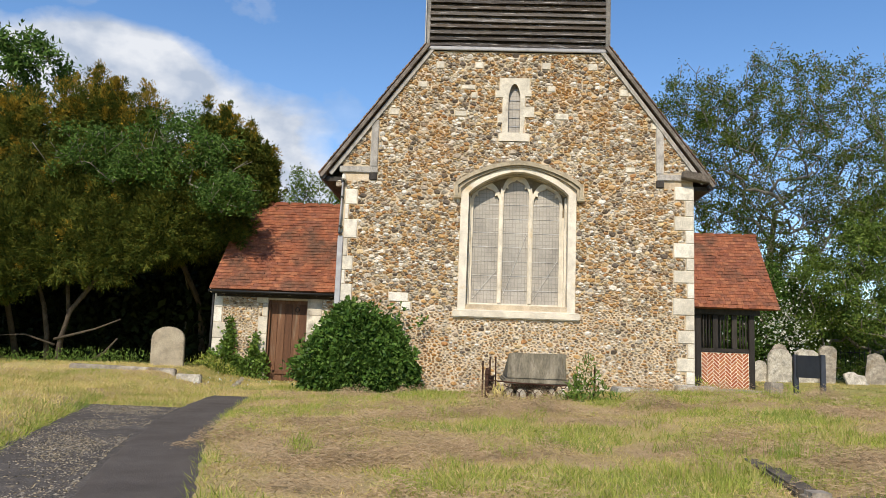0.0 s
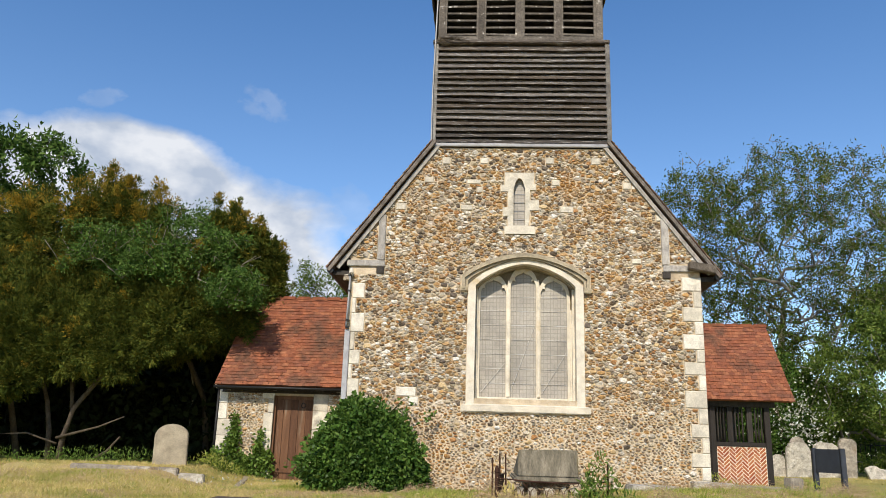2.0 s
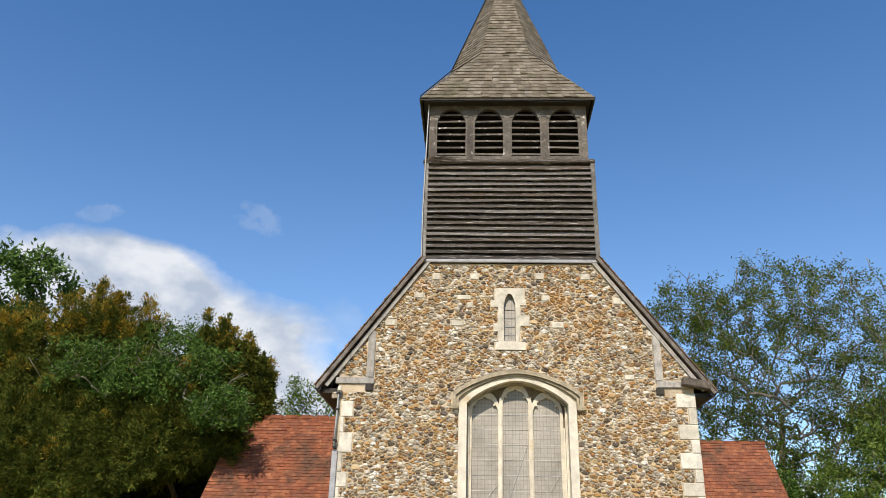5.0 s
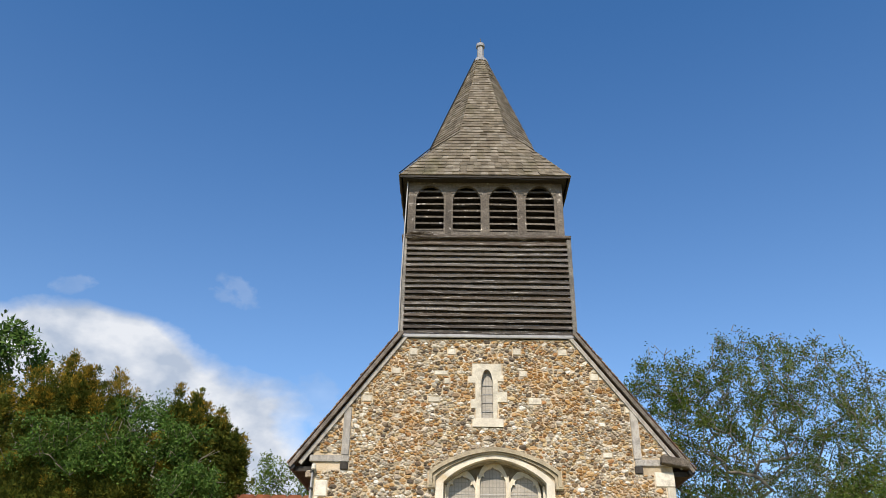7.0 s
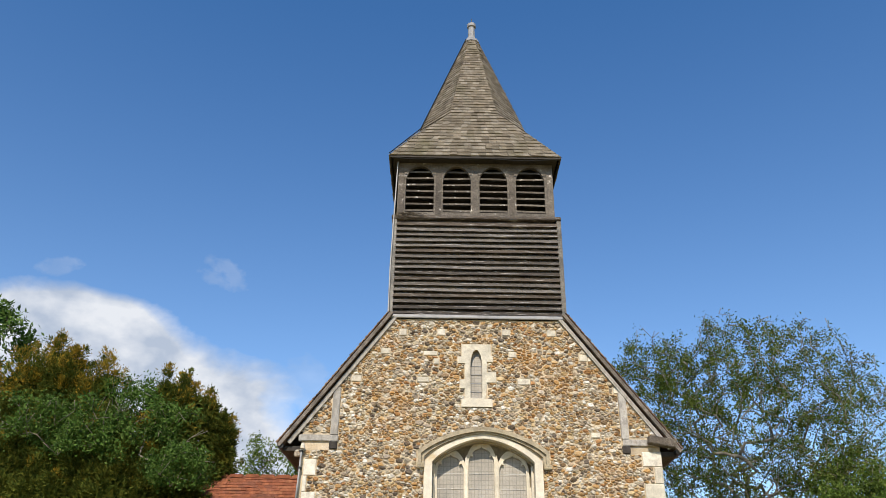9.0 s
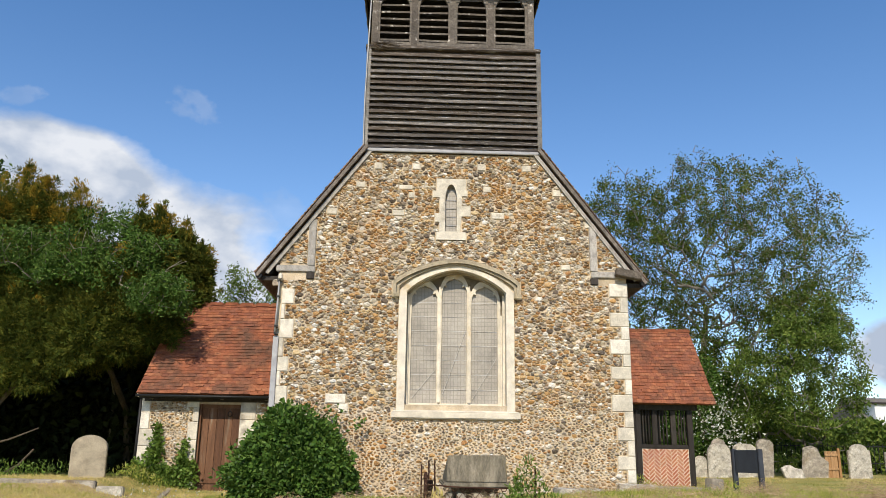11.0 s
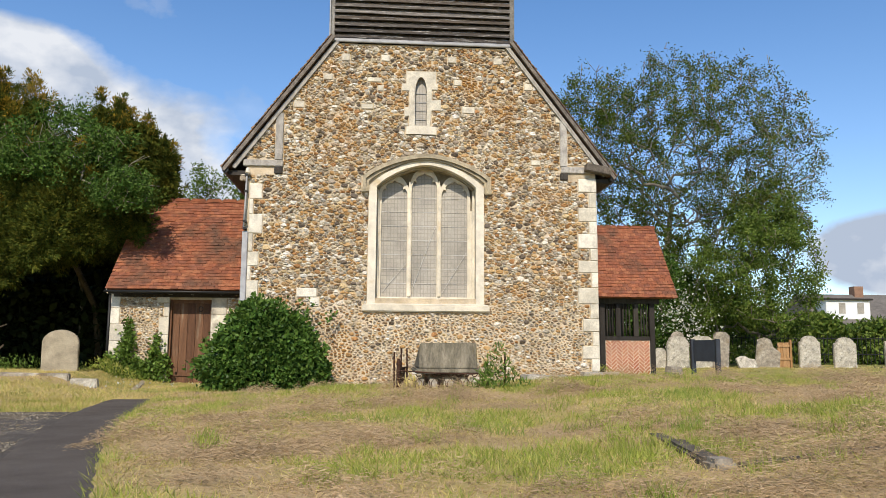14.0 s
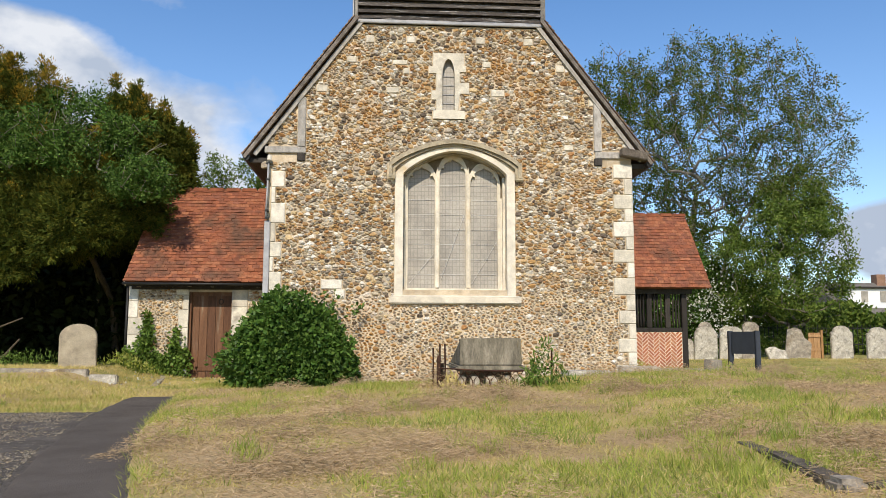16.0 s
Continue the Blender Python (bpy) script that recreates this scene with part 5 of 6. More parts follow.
def loose_stone(x, y, w, d, h, material, label, turn=0, cat="stone"):
    ob = part("stone_slab", Geo().box(-w / 2, w / 2, -d / 2, d / 2, -.15, h), material, bevel=.02)
    ob.matrix_basis = pose(x, y, height(x, y), random.Random(int(x * 100)).uniform(-2, 2), 1, turn)
    return tagged(ob, label, cat)


loose_stone(2.75, 12.8, .8, .5, .12, "headstone_grey", "flat pale ledger stone in the grass by the wall", 4)
loose_stone(4.6, 16.0, .8, .35, .17, "headstone_grey", "flat stone against the foot of the wall", -3)
loose_stone(5.6, 16.7, 1.3, .5, .15, "headstone_lichen", "flat mossy stone by the porch", 2)
loose_stone(6.55, 17.0, .32, .25, .34, "headstone_lichen", "broken stub of a grey gravestone", 20)
loose_stone(-5.75, 15.6, .5, .18, .14, "headstone_grey", "small pale stone at the grave plot's corner", 5)
loose_stone(-7.2, 15.75, 2.2, .14, .03, "headstone_lichen", "low mossy stone edging of a grave plot", 2)
loose_stone(-5.2, 17.2, .16, 2.6, .02, "headstone_lichen", "low mossy stone edging beside the vestry", 12)

# ---- notice board ----
A, B = (7.73, 18.70), (8.04, 17.98)
board = thing("notice_board", "dark grey notice board on two posts, seen from behind", "sign", (7.9, 18.3, height(7.9, 18.3)))
bpart = under(board, Matrix.Translation((-7.9, -18.3, -height(7.9, 18.3))))
for p in (A, B):
    bpart("post", Geo().box(p[0] - .055, p[0] + .055, p[1] - .055, p[1] + .055, height(*p) - .2, 1.15), "sign_paint", bevel=.012)
bpart("panel", Geo().beam((A[0], A[1] - .085, .87), (B[0] - .03, B[1] + .0, .87), .03, .52), "sign_paint")

# ---- wooden gate panel and iron fence among the graves ----
GX, GYY = 15.31, 28.8
gate = thing("fence_panel", "low brown wooden fence panel among the headstones", "fence", (GX + .25, GYY, .37))
gpart = under(gate, Matrix.Translation((-GX - .25, -GYY, -.37)))
for k in range(4):
    gpart("slat", Geo().box(GX + k * .118, GX + .11 + k * .118, GYY, GYY + .02, .25, 1.22), "fence_wood")
for z in (.55, 1.05):
    gpart("rail", Geo().box(GX, GX + .48, GYY - .03, GYY - .002, z, z + .08), "fence_wood")
gpart("post", Geo().box(GX + .485, GX + .57, GYY - .03, GYY + .05, .2, 1.33), "fence_wood")
fence = thing("iron_fence", "thin black iron fence at the churchyard edge", "fence", (17, 33, .5))
fpart = under(fence, Matrix.Translation((-17, -33, -.5)))
for z in (.75, 1.45):
    fpart("rail", Geo().box(14.5, 24, 33, 33.03, z, z + .04), "black_iron")
for k in range(48):
    x = 14.5 + k * .2
    fpart("bar", Geo().box(x - .012, x + .012, 32.98, 33.0, .35, 1.6), "black_iron")

# ---- far houses ----
def house(x, y, w, d, eave, ridge, wall_mat, label):
    h = thing("house", label, "house", (x, y, 0))
    hp = under(h, Matrix.Translation((-x, -y, 0)))
    hp("wall", Geo().box(x, x + w, y, y + d, -.3, eave), wall_mat)
    hp("roof", Geo().add([(x - .3, y - .4, eave - .1), (x + w + .3, y - .4, eave - .1), (x + w + .3, y + d / 2, ridge), (x - .3, y + d / 2, ridge), (x - .3, y + d + .4, eave - .1), (x + w + .3, y + d + .4, eave - .1)], [(0, 1, 2, 3), (3, 2, 5, 4), (0, 3, 4), (1, 5, 2), (0, 4, 5, 1)]), "slate", label="brown tiled roof")
    hp("chimney", Geo().box(x + w * .45, x + w * .45 + .8, y + d / 2 - .4, y + d / 2 + .4, ridge - .6, ridge + .7), "house_brick")
    for k in range(3):
        wx = x + w * (.12 + .3 * k)
        wn = hp("window", Geo().box(wx, wx + 1.5, y - .04, y + .02, 1.0, 2.3), "white_render")
        hp("pane", Geo().box(wx + .1, wx + .7, y - .06, y - .042, 1.1, 2.2), "glass", wn)
        hp("pane", Geo().box(wx + .8, wx + 1.4, y - .06, y - .042, 1.1, 2.2), "glass", wn)
    return h, hp


_, hp = house(36.2, 60, 11, 8, 3.1, 5.9, "house_brick", "far brick house with brown roof and white dormer")
dormer = hp("dormer", Geo().box(36.6, 40.4, 60.5, 64, 3.5, 5.16), "white_render", label="white flat-roofed dormer")
hp("dormer_roof", Geo().box(36.4, 40.6, 60.3, 64, 5.162, 5.30), "black_timber", dormer)
for wx in (37.7, 39.3):
    hp("dormer_window", Geo().box(wx, wx + .55, 60.46, 60.498, 4.05, 4.95), "glass", dormer)
house(49, 58, 10, 8, 5.2, 8.2, "house_brick", "far brick house with a steep brown roof")


# ---- leaves, grass and trees ----
def shards(name, P, D, length, width, material, parent=None, label="", seed=0, fold=0.25, tri=False):
    """One mesh of many small blades or leaves: at P, pointing along D, each an island of its own."""
    r = np.random.RandomState(seed)
    P, D = np.asarray(P, float), np.asarray(D, float)
    n = len(P)
    D = D / (np.linalg.norm(D, axis=1, keepdims=True) + 1e-9)
    L = (np.asarray(length) * np.ones(n) * r.uniform(.65, 1.3, n))[:, None]
    W = (np.asarray(width) * np.ones(n) * r.uniform(.7, 1.2, n))[:, None]
    S = np.cross(D, r.normal(size=(n, 3)))
    S /= np.linalg.norm(S, axis=1, keepdims=True) + 1e-9
    N = np.cross(S, D)
    if tri:
        V = np.stack([P - S * W / 2, P + S * W / 2, P + D * L], 1)
        k = 3
    else:
        V = np.stack([P, P + D * L * .45 + S * W / 2 + N * W * fold, P + D * L, P + D * L * .45 - S * W / 2 + N * W * fold], 1)
        k = 4
    me = bpy.data.meshes.new(name)
    me.vertices.add(n * k)
    me.vertices.foreach_set("co", V.reshape(-1))
    me.loops.add(n * k)
    me.loops.foreach_set("vertex_index", np.arange(n * k, dtype=np.int32))
    me.polygons.add(n)
    me.polygons.foreach_set("loop_start", np.arange(0, n * k, k, dtype=np.int32))
    me.update()
    return part(name, me, material, parent, label)


def ball(r, n):
    v = r.normal(size=(n, 3))
    return v / np.linalg.norm(v, axis=1, keepdims=True)


def colonise(base, trunk, targets, seed, stepsize=.6, tip=.014, wobble=.12, power=2.75):
    """Limbs that grow from a trunk's points to all targets. Returns a Geo and the outer twigs' points with their directions."""
    r = random.Random(seed)
    pos, par = [Vector(trunk[0])], [-1]
    for p in trunk[1:]:
        a, b = pos[-1], Vector(p)
        k = max(1, int((b - a).length / stepsize))
        for i in range(1, k + 1):
            par.append(len(pos) - 1)
            pos.append(a.lerp(b, i / k) + Vector((r.uniform(-1, 1), r.uniform(-1, 1), 0)) * wobble * .4)
    root = pos[-1]
    order = sorted(targets, key=lambda t: (Vector(t) - root).length)
    tips = []
    arr = np.array([tuple(p) for p in pos])
    for t in order:
        t = Vector(t)
        d = np.linalg.norm(arr - np.array(t), axis=1) + 0.35 * np.maximum(0, arr[:, 2] - t.z + .3)
        d[:max(1, int(len(trunk) * .5))] += 2.0
        i = int(np.argmin(d))
        a = pos[i]
        k = max(1, int((t - a).length / stepsize))
        chain = [a]
        bend = Vector((r.uniform(-1, 1), r.uniform(-1, 1), r.uniform(-.2, 1))) * (t - a).length * .13
        prev = i
        for j in range(1, k + 1):
            u = j / k
            p = a.lerp(t, u) + bend * math.sin(math.pi * u) + Vector((r.uniform(-1, 1), r.uniform(-1, 1), r.uniform(-1, 1))) * wobble * (1 if j < k else 0)
            par.append(prev)
            prev = len(pos)
            pos.append(p)
        arr = np.array([tuple(p) for p in pos])
        tips.append(prev)
    n = len(pos)
    rad = [0.0] * n
    kids = [[] for _ in range(n)]
    for i in range(1, n):
        kids[par[i]].append(i)
    for i in reversed(range(n)):
        rad[i] = max(tip, sum(rad[c] ** power for c in kids[i]) ** (1 / power)) if kids[i] else tip
    g = Geo()
    done = set()
    for i in range(1, n):
        if i in done:
            continue
        line = [par[i], i]
        done.add(i)
        while kids[line[-1]]:
            c = max(kids[line[-1]], key=lambda q: rad[q])
            if c in done:
                break
            line.append(c)
            done.add(c)
        rr = [min(rad[q], rad[line[1]] * 1.05) for q in line]
        g.tube([pos[q] for q in line], rr, 7 if rr[0] > .06 else 4)
    outer = [(pos[i], pos[par[i]]) for i in range(1, n) if rad[i] < tip * 3.0]
    return g, outer


def tree(name, base, trunk, targets, per, spread, leaf, leaf_mat, bark, label, seed, tip=.014, droop=-.1, stepsize=.6, clump=0.67):
    """A tree of limbs with leaves about its outer twigs."""
    t = thing(name, label, "tree", base)
    inv = Matrix.Translation((-base[0], -base[1], -base[2]))
    g, outer = colonise(base, trunk, targets, seed, tip=tip, stepsize=stepsize)
    under(t, inv)("trunk", g, bark, smooth=True)
    r = np.random.RandomState(seed)
    P, D = [], []
    for p, q in outer:
        k = r.poisson(per * 1.5) if r.uniform() < clump else 0
        if k:
            s = r.uniform(0, 1, (k, 1))
            P.append(np.array(p)[None] * s + np.array(q)[None] * (1 - s) + r.normal(size=(k, 3)) * spread)
            D.append(r.normal(size=(k, 3)) * .8 + np.array(p - q)[None] * 1.2 + np.array([[0, 0, droop]]))
    crown = shards("crown", np.concatenate(P), np.concatenate(D), leaf[0], leaf[1], leaf_mat, t, seed=seed)
    crown.matrix_parent_inverse = inv
    return t


def cloud_targets(seed, n, c, rad, lo=0.35, keep=None):
    """Points inside an uneven ellipsoid."""
    r = np.random.RandomState(seed)
    out = []
    while len(out) < n:
        d = ball(r, 1)[0]
        m = (r.uniform(lo ** 3, 1)) ** (1 / 3) * (1 + .22 * noise.noise(Vector(tuple(d * 2.2 + seed))))
        p = d * m * np.array(rad) + np.array(c)
        if p[2] > .6 and (keep is None or keep(p)):
            out.append(tuple(p))
    return out


def yew(base, plumes, sprays, seed, label, gold=0.0, limbs=(), bark="bark"):
    """A yew: masses of upright, tapering sprays of needles. plumes: centre and radii of each mass. sprays: how many on a square metre of it."""
    t = thing("yew_tree", label, "tree", base)
    inv = Matrix.Translation((-base[0], -base[1], -base[2]))
    up = under(t, inv)
    g = Geo()
    r = np.random.RandomState(seed)
    for line, r0, r1 in limbs:
        n = len(line)
        g.tube(line, [r0 + (r1 - r0) * i / (n - 1) for i in range(n)], 8)
    up("trunk", g, bark, smooth=True)
    P, D, G = [], [], []
    for c, rad in plumes:
        k = int(sprays * 6.5 * (rad[0] * rad[2] + rad[1] * rad[2] + rad[0] * rad[1]) / 1.5) + 6
        d = ball(r, k)
        d = d[(d[:, 1] < .55)]
        k = len(d)
        lump = np.array([.8 * noise.noise(Vector(tuple(x * 2.4)) + Vector(c)) + .5 * noise.noise(Vector(tuple(x * 6.0)) + Vector(c)) for x in d])
        q = d * (.92 + .34 * lump - np.abs(r.normal(0, .07, k)))[:, None] * np.array(rad)[None]
        q[:, :2] *= np.where(d[:, 2:3] > 0, 1 - .45 * d[:, 2:3], 1.0)
        q += np.array(c)[None]
        steep = np.clip(.35 + .75 * d[:, 2:3], .05, 1.1)
        axis = d * [[.75, .75, .3]] + np.concatenate([np.zeros((k, 2)), steep], 1) + r.normal(size=(k, 3)) * .16
        axis /= np.linalg.norm(axis, axis=1, keepdims=True)
        size = r.uniform(.26, .50, (k, 1)) * min(1.0, .55 + rad[0])
        shine = r.uniform(size=k) < gold * (.2 + 1.4 * step(c[2] + rad[2], 5.4, 8.0)) * np.clip(.35 + d[:, 2], .1, 1.2)
        m = 130
        s = r.uniform(0, 1, (k, m, 1)) ** .85
        off = r.normal(size=(k, m, 3)) * (.105 * (1 - s) ** .7 + .012) * (.6 + size[:, None] * 1.2)
        P.append((q[:, None] + axis[:, None] * (s * size[:, None] - .06) + off).reshape(-1, 3))
        D.append((axis[:, None] * 1.1 + off * 9 + r.normal(size=(k, m, 3)) * .25).reshape(-1, 3))
        G.append(np.repeat(shine, m))
    P, D, G = np.concatenate(P), np.concatenate(D), np.concatenate(G)
    Pi = np.concatenate([np.array(c) + ball(r, 700) * np.array(rad) * [.8, .8, .85] * r.uniform(.25, .68, (700, 1)) for c, rad in plumes])
    inner = shards("inner_foliage", Pi, r.normal(size=Pi.shape) * [1, .4, 1], .24, .16, "yew", t, seed=seed + 2)
    inner.matrix_parent_inverse = inv
    for nm, sel, mt in (("crown", ~G, "yew"), ("golden_foliage", G, "yew_gold")):
        ob = shards(nm, P[sel], D[sel], .080, .030, mt, t, seed=seed + 1, tri=True)
        ob.matrix_parent_inverse = inv
    return t


def plume_set(seed, tips, masses):
    """tips: x, y, top, width and height of the pointed plumes of the skyline; masses: the same of the rounder body below."""
    r = random.Random(seed)
    out = []
    for x, y, top, w, h in tips:
        out.append(((x, y, top - h - .22), (w, w, h)))
        out.append(((x + r.choice((-1, 1)) * w * .8, y - .15, top - .30 - h * 1.35), (w * .75, w * .75, h * .9)))
    for x, y, top, w, h in masses:
        out.append(((x, y, top - h), (w * .8, w * .85, h)))
        for k in range(2):
            a = r.uniform(0, 6.28)
            out.append(((x + math.cos(a) * w * .75, y - abs(math.sin(a)) * w * .5, top - h * r.uniform(1.1, 1.45)), (w * .5, w * .6, h * .75)))
    return out


yew((-12.4, 21.5, .15), plume_set(1,
    [(-15.6, 20.8, 7.7, .6, 1.1), (-14.5, 20.8, 7.9, .55, 1.1), (-13.5, 20.6, 8.05, .5, 1.1), (-12.75, 20.6, 8.15, .45, 1.1), (-11.75, 20.6, 8.45, .55, 1.3), (-10.80, 20.6, 8.85, .42, 1.25), (-11.15, 20.6, 8.35, .42, 1.2), (-10.30, 20.6, 8.45, .30, .95)],
    [(-14.6, 21.3, 6.9, 1.2, 1.9), (-13.0, 21.0, 7.0, 1.1, 1.9), (-11.6, 21.2, 7.2, 1.0, 1.9), (-10.8, 21.2, 7.2, .8, 1.8), (-13.6, 19.9, 6.2, 1.0, 1.7), (-12.3, 19.7, 6.0, .9, 1.7), (-11.1, 19.9, 6.2, .8, 1.7), (-14.8, 19.9, 5.6, 1.2, 1.9), (-13.1, 19.5, 4.9, .8, 1.2), (-11.8, 19.4, 5.1, .7, 1.2), (-10.6, 19.6, 5.0, .7, 1.2), (-15.9, 20.5, 6.2, 1.4, 2.4), (-16.6, 20.0, 4.4, 1.2, 1.8), (-14.6, 19.2, 3.9, .9, 1.2), (-13.0, 19.1, 3.9, .7, 1.0), (-15.8, 19.2, 3.0, .9, 1.1), (-11.9, 19.2, 3.9, .6, .9), (-10.9, 19.3, 4.2, .6, .9), (-9.8, 19.2, 4.6, .6, 1.1), (-9.3, 19.3, 4.1, .5, .9), (-12.7, 18.9, 2.8, .6, .9), (-13.8, 18.9, 2.5, .7, 1.0), (-11.7, 19.0, 3.2, .45, .7)]), 8.5, 31,
    "old yew tree with gold-tipped upright plumes", .34,
    [([(-10.95, 20.0, .1), (-10.9, 20.0, .9), (-10.74, 20.0, 1.6), (-10.03, 20.0, 2.55), (-9.66, 19.95, 3.14), (-9.2, 19.8, 4.0)], .085, .045), ([(-10.76, 20.0, 1.55), (-10.92, 20.1, 2.3), (-10.7, 20.2, 2.9), (-10.8, 20.2, 3.8)], .06, .035), ([(-11.4, 20.3, .1), (-11.41, 20.2, 1.0), (-11.57, 20.2, 1.75), (-11.8, 20.2, 2.35), (-12.2, 20.2, 3.6)], .075, .04), ([(-11.02, 19.9, .85), (-10.2, 19.7, 1.05), (-9.8, 19.6, 1.15), (-9.1, 19.5, 1.42)], .04, .015), ([(-9.9, 19.8, .35), (-9.5, 19.6, .55), (-9.1, 19.4, .92)], .045, .02), ([(-12.6, 21, .1), (-12.9, 20.6, 2), (-13.4, 20.3, 3.8)], .09, .05), ([(-11.0, 19.9, .7), (-11.7, 19.7, .95), (-12.4, 19.6, .9)], .03, .012), ([(-10.9, 19.9, .5), (-10.7, 19.6, .3), (-10.5, 19.5, .12)], .025, .012)])
yew((-8.0, 21.3, .15), plume_set(2,
    [(-9.33, 20.6, 8.2, .45, 1.2), (-9.8, 20.6, 7.8, .32, 1.0), (-7.60, 20.6, 7.85, .24, .9), (-7.13, 20.6, 7.82, .24, .95), (-6.72, 20.6, 7.55, .28, 1.0), (-6.36, 20.6, 7.30, .19, .8), (-5.98, 20.6, 6.92, .20, .75), (-5.72, 20.5, 6.40, .20, .8), (-5.82, 20.5, 5.75, .24, .8)],
    [(-8.6, 21.2, 6.7, .9, 1.7), (-7.5, 21.0, 6.5, .65, 1.5), (-6.9, 20.8, 6.1, .45, 1.3), (-6.5, 20.6, 5.6, .34, 1.1), (-8.9, 20.0, 6.2, .9, 1.4), (-7.7, 19.8, 6.0, .8, 1.3), (-6.95, 19.6, 5.7, .6, 1.1), (-10.0, 19.9, 6.0, .8, 1.4), (-9.2, 19.5, 5.2, .7, 1.1), (-8.0, 19.4, 5.2, .7, 1.0), (-7.2, 19.4, 4.9, .5, .8), (-6.4, 19.6, 5.0, .45, .8), (-8.3, 19.2, 4.5, .5, .8), (-7.9, 21.0, 5.6, 1.0, 1.2), (-9.1, 21.2, 5.6, 1.0, 1.3)]), 9.5, 32,
    "dense yew tree with golden tips beside the vestry", .30,
    [([(-8.3, 23.6, .1), (-8.4, 23.3, 2.0), (-8.8, 22.0, 3.6), (-9.2, 20.0, 4.6)], .12, .05)], "bark")
# a broadleaved tree that grows through the yews
tree("broadleaf_tree", (-8.9, 23.6, .15), [(-8.9, 23.6, .1), (-8.8, 23.2, 2.5), (-8.6, 20.6, 4.8)], cloud_targets(5, 100, (-8.1, 19.0, 5.7), (2.2, .8, .95), .3) + cloud_targets(9, 45, (-10.4, 19.1, 5.8), (1.2, .6, .7), .2) + cloud_targets(6, 60, (-6.15, 18.2, 4.55), (.95, .5, .62), .1) + cloud_targets(10, 50, (-8.6, 18.9, 5.6), (3.0, .6, .9), .5) + cloud_targets(19, 45, (-8.6, 20.2, 6.75), (.95, .5, .75), .2), 105, .115, (.095, .042), "leaf_dark", "bark_pale", "broadleaved tree with green leaflets growing through the yews", 41, tip=.008, clump=.38)
tree("chestnut_tree", (-17.5, 26, .2), [(-17.5, 26, .1), (-17.4, 26, 5), (-17.2, 26, 8)], cloud_targets(7, 150, (-17.3, 25.6, 9.2), (2.6, 2.4, 2.9), .2), 120, .2, (.22, .085), "leaf_dark", "bark", "tall broadleaved tree behind the yews", 42)
tree("tree", (-7.8, 37, .2), [(-7.8, 37, .1), (-7.8, 37, 4), (-7.9, 37, 6)], cloud_targets(8, 75, (-7.4, 37, 8.0), (2.2, 1.6, 1.9), .3), 75, .2, (.16, .065), "leaf_far", "bark_pale", "small green tree behind the vestry roof", 43)
# leaf sheet behind the trunks, its near-black colour giving the shade under the yews
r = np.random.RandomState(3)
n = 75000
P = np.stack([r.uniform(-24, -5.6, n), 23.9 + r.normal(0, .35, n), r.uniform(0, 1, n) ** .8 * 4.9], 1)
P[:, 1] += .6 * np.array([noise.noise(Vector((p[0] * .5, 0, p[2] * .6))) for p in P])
tagged(shards("undergrowth", P, r.normal(size=(n, 3)) + [0, -.3, .3], .36, .20, "shade_leaf", seed=4), "dense leaf sheet coloured near-black for the shade beneath the yews", "shrubs", kind="stuff")

# the great open-crowned tree behind the porch
crown = cloud_targets(11, 1350, (14.5, 34, 9.5), (6.2, 4.6, 5.3), .40, lambda p: p[2] > 3.5) + cloud_targets(12, 150, (13.2, 33.5, 11.5), (4.6, 4, 3.4), .2) + cloud_targets(17, 190, (9.6, 33.8, 11.2), (2.1, 2.3, 3.0), .2) + cloud_targets(18, 130, (11.8, 33.5, 6.6), (3.6, 2.2, 2.4), .1)
tree("ash_tree", (12.7, 34, .4), [(12.7, 34, .2), (12.7, 34, 2.5), (13.0, 34, 5.2), (13.2, 34, 7.0)], crown, 47.0, .16, (.135, .058), "leaf_ash", "bark_pale", "tall open-crowned tree with thin spring leaves and bare twigs", 51, tip=.015, stepsize=.7, clump=.50)
tree("leaning_tree", (12.9, 33.4, .4), [(12.9, 33.4, .2), (13.3, 33.2, 2.6), (14.6, 33, 5.4), (15.8, 33, 7.4)], cloud_targets(13, 130, (17.2, 33, 9.2), (3.2, 2.6, 3.6), .2), 44.0, .17, (.125, .055), "leaf_ash", "bark_pale", "leaning tree with thin spring leaves", 52, stepsize=.7)
# thicket in front of it
tree("thorn_tree", (15.2, 30, .45), [(15.2, 30, .3), (15.2, 30, 1.6)], cloud_targets(14, 330, (15.0, 30.0, 3.6), (3.0, 2.2, 3.1), .3, lambda p: p[1] > 29.6 or p[2] > 1.9) + cloud_targets(16, 110, (16.6, 30.8, 6.3), (2.0, 1.4, 1.4), .2), 84, .17, (.13, .065), "leaf_far", "bark_pale", "spreading green thorn tree over the headstones", 53, stepsize=.45)
tree("thorn_tree", (11.4, 30.5, .45), [(11.4, 30.5, .3), (11.4, 30.5, 1.4)], cloud_targets(15, 190, (11.2, 31.2, 2.7), (2.2, 1.4, 2.3), .3, lambda p: p[1] > 29.9 or p[2] > 2.1), 90, .18, (.13, .07), "leaf_dark", "bark", "dark green shrub behind the porch", 54, stepsize=.45)
r = np.random.RandomState(8)
P = np.concatenate([np.array([11.5, 28.9, 2.2]) + r.normal(size=(420, 3)) * [.55, .2, .75], np.array([12.2, 28.9, 1.6]) + r.normal(size=(60, 3)) * [.5, .2, .4]])
tagged(shards("blossom", P, r.normal(size=P.shape) + [0, -.6, .2], .10, .08, "blossom", seed=5), "white blossom on the shrub behind the headstones", "blossom", kind="stuff")
n = 42000
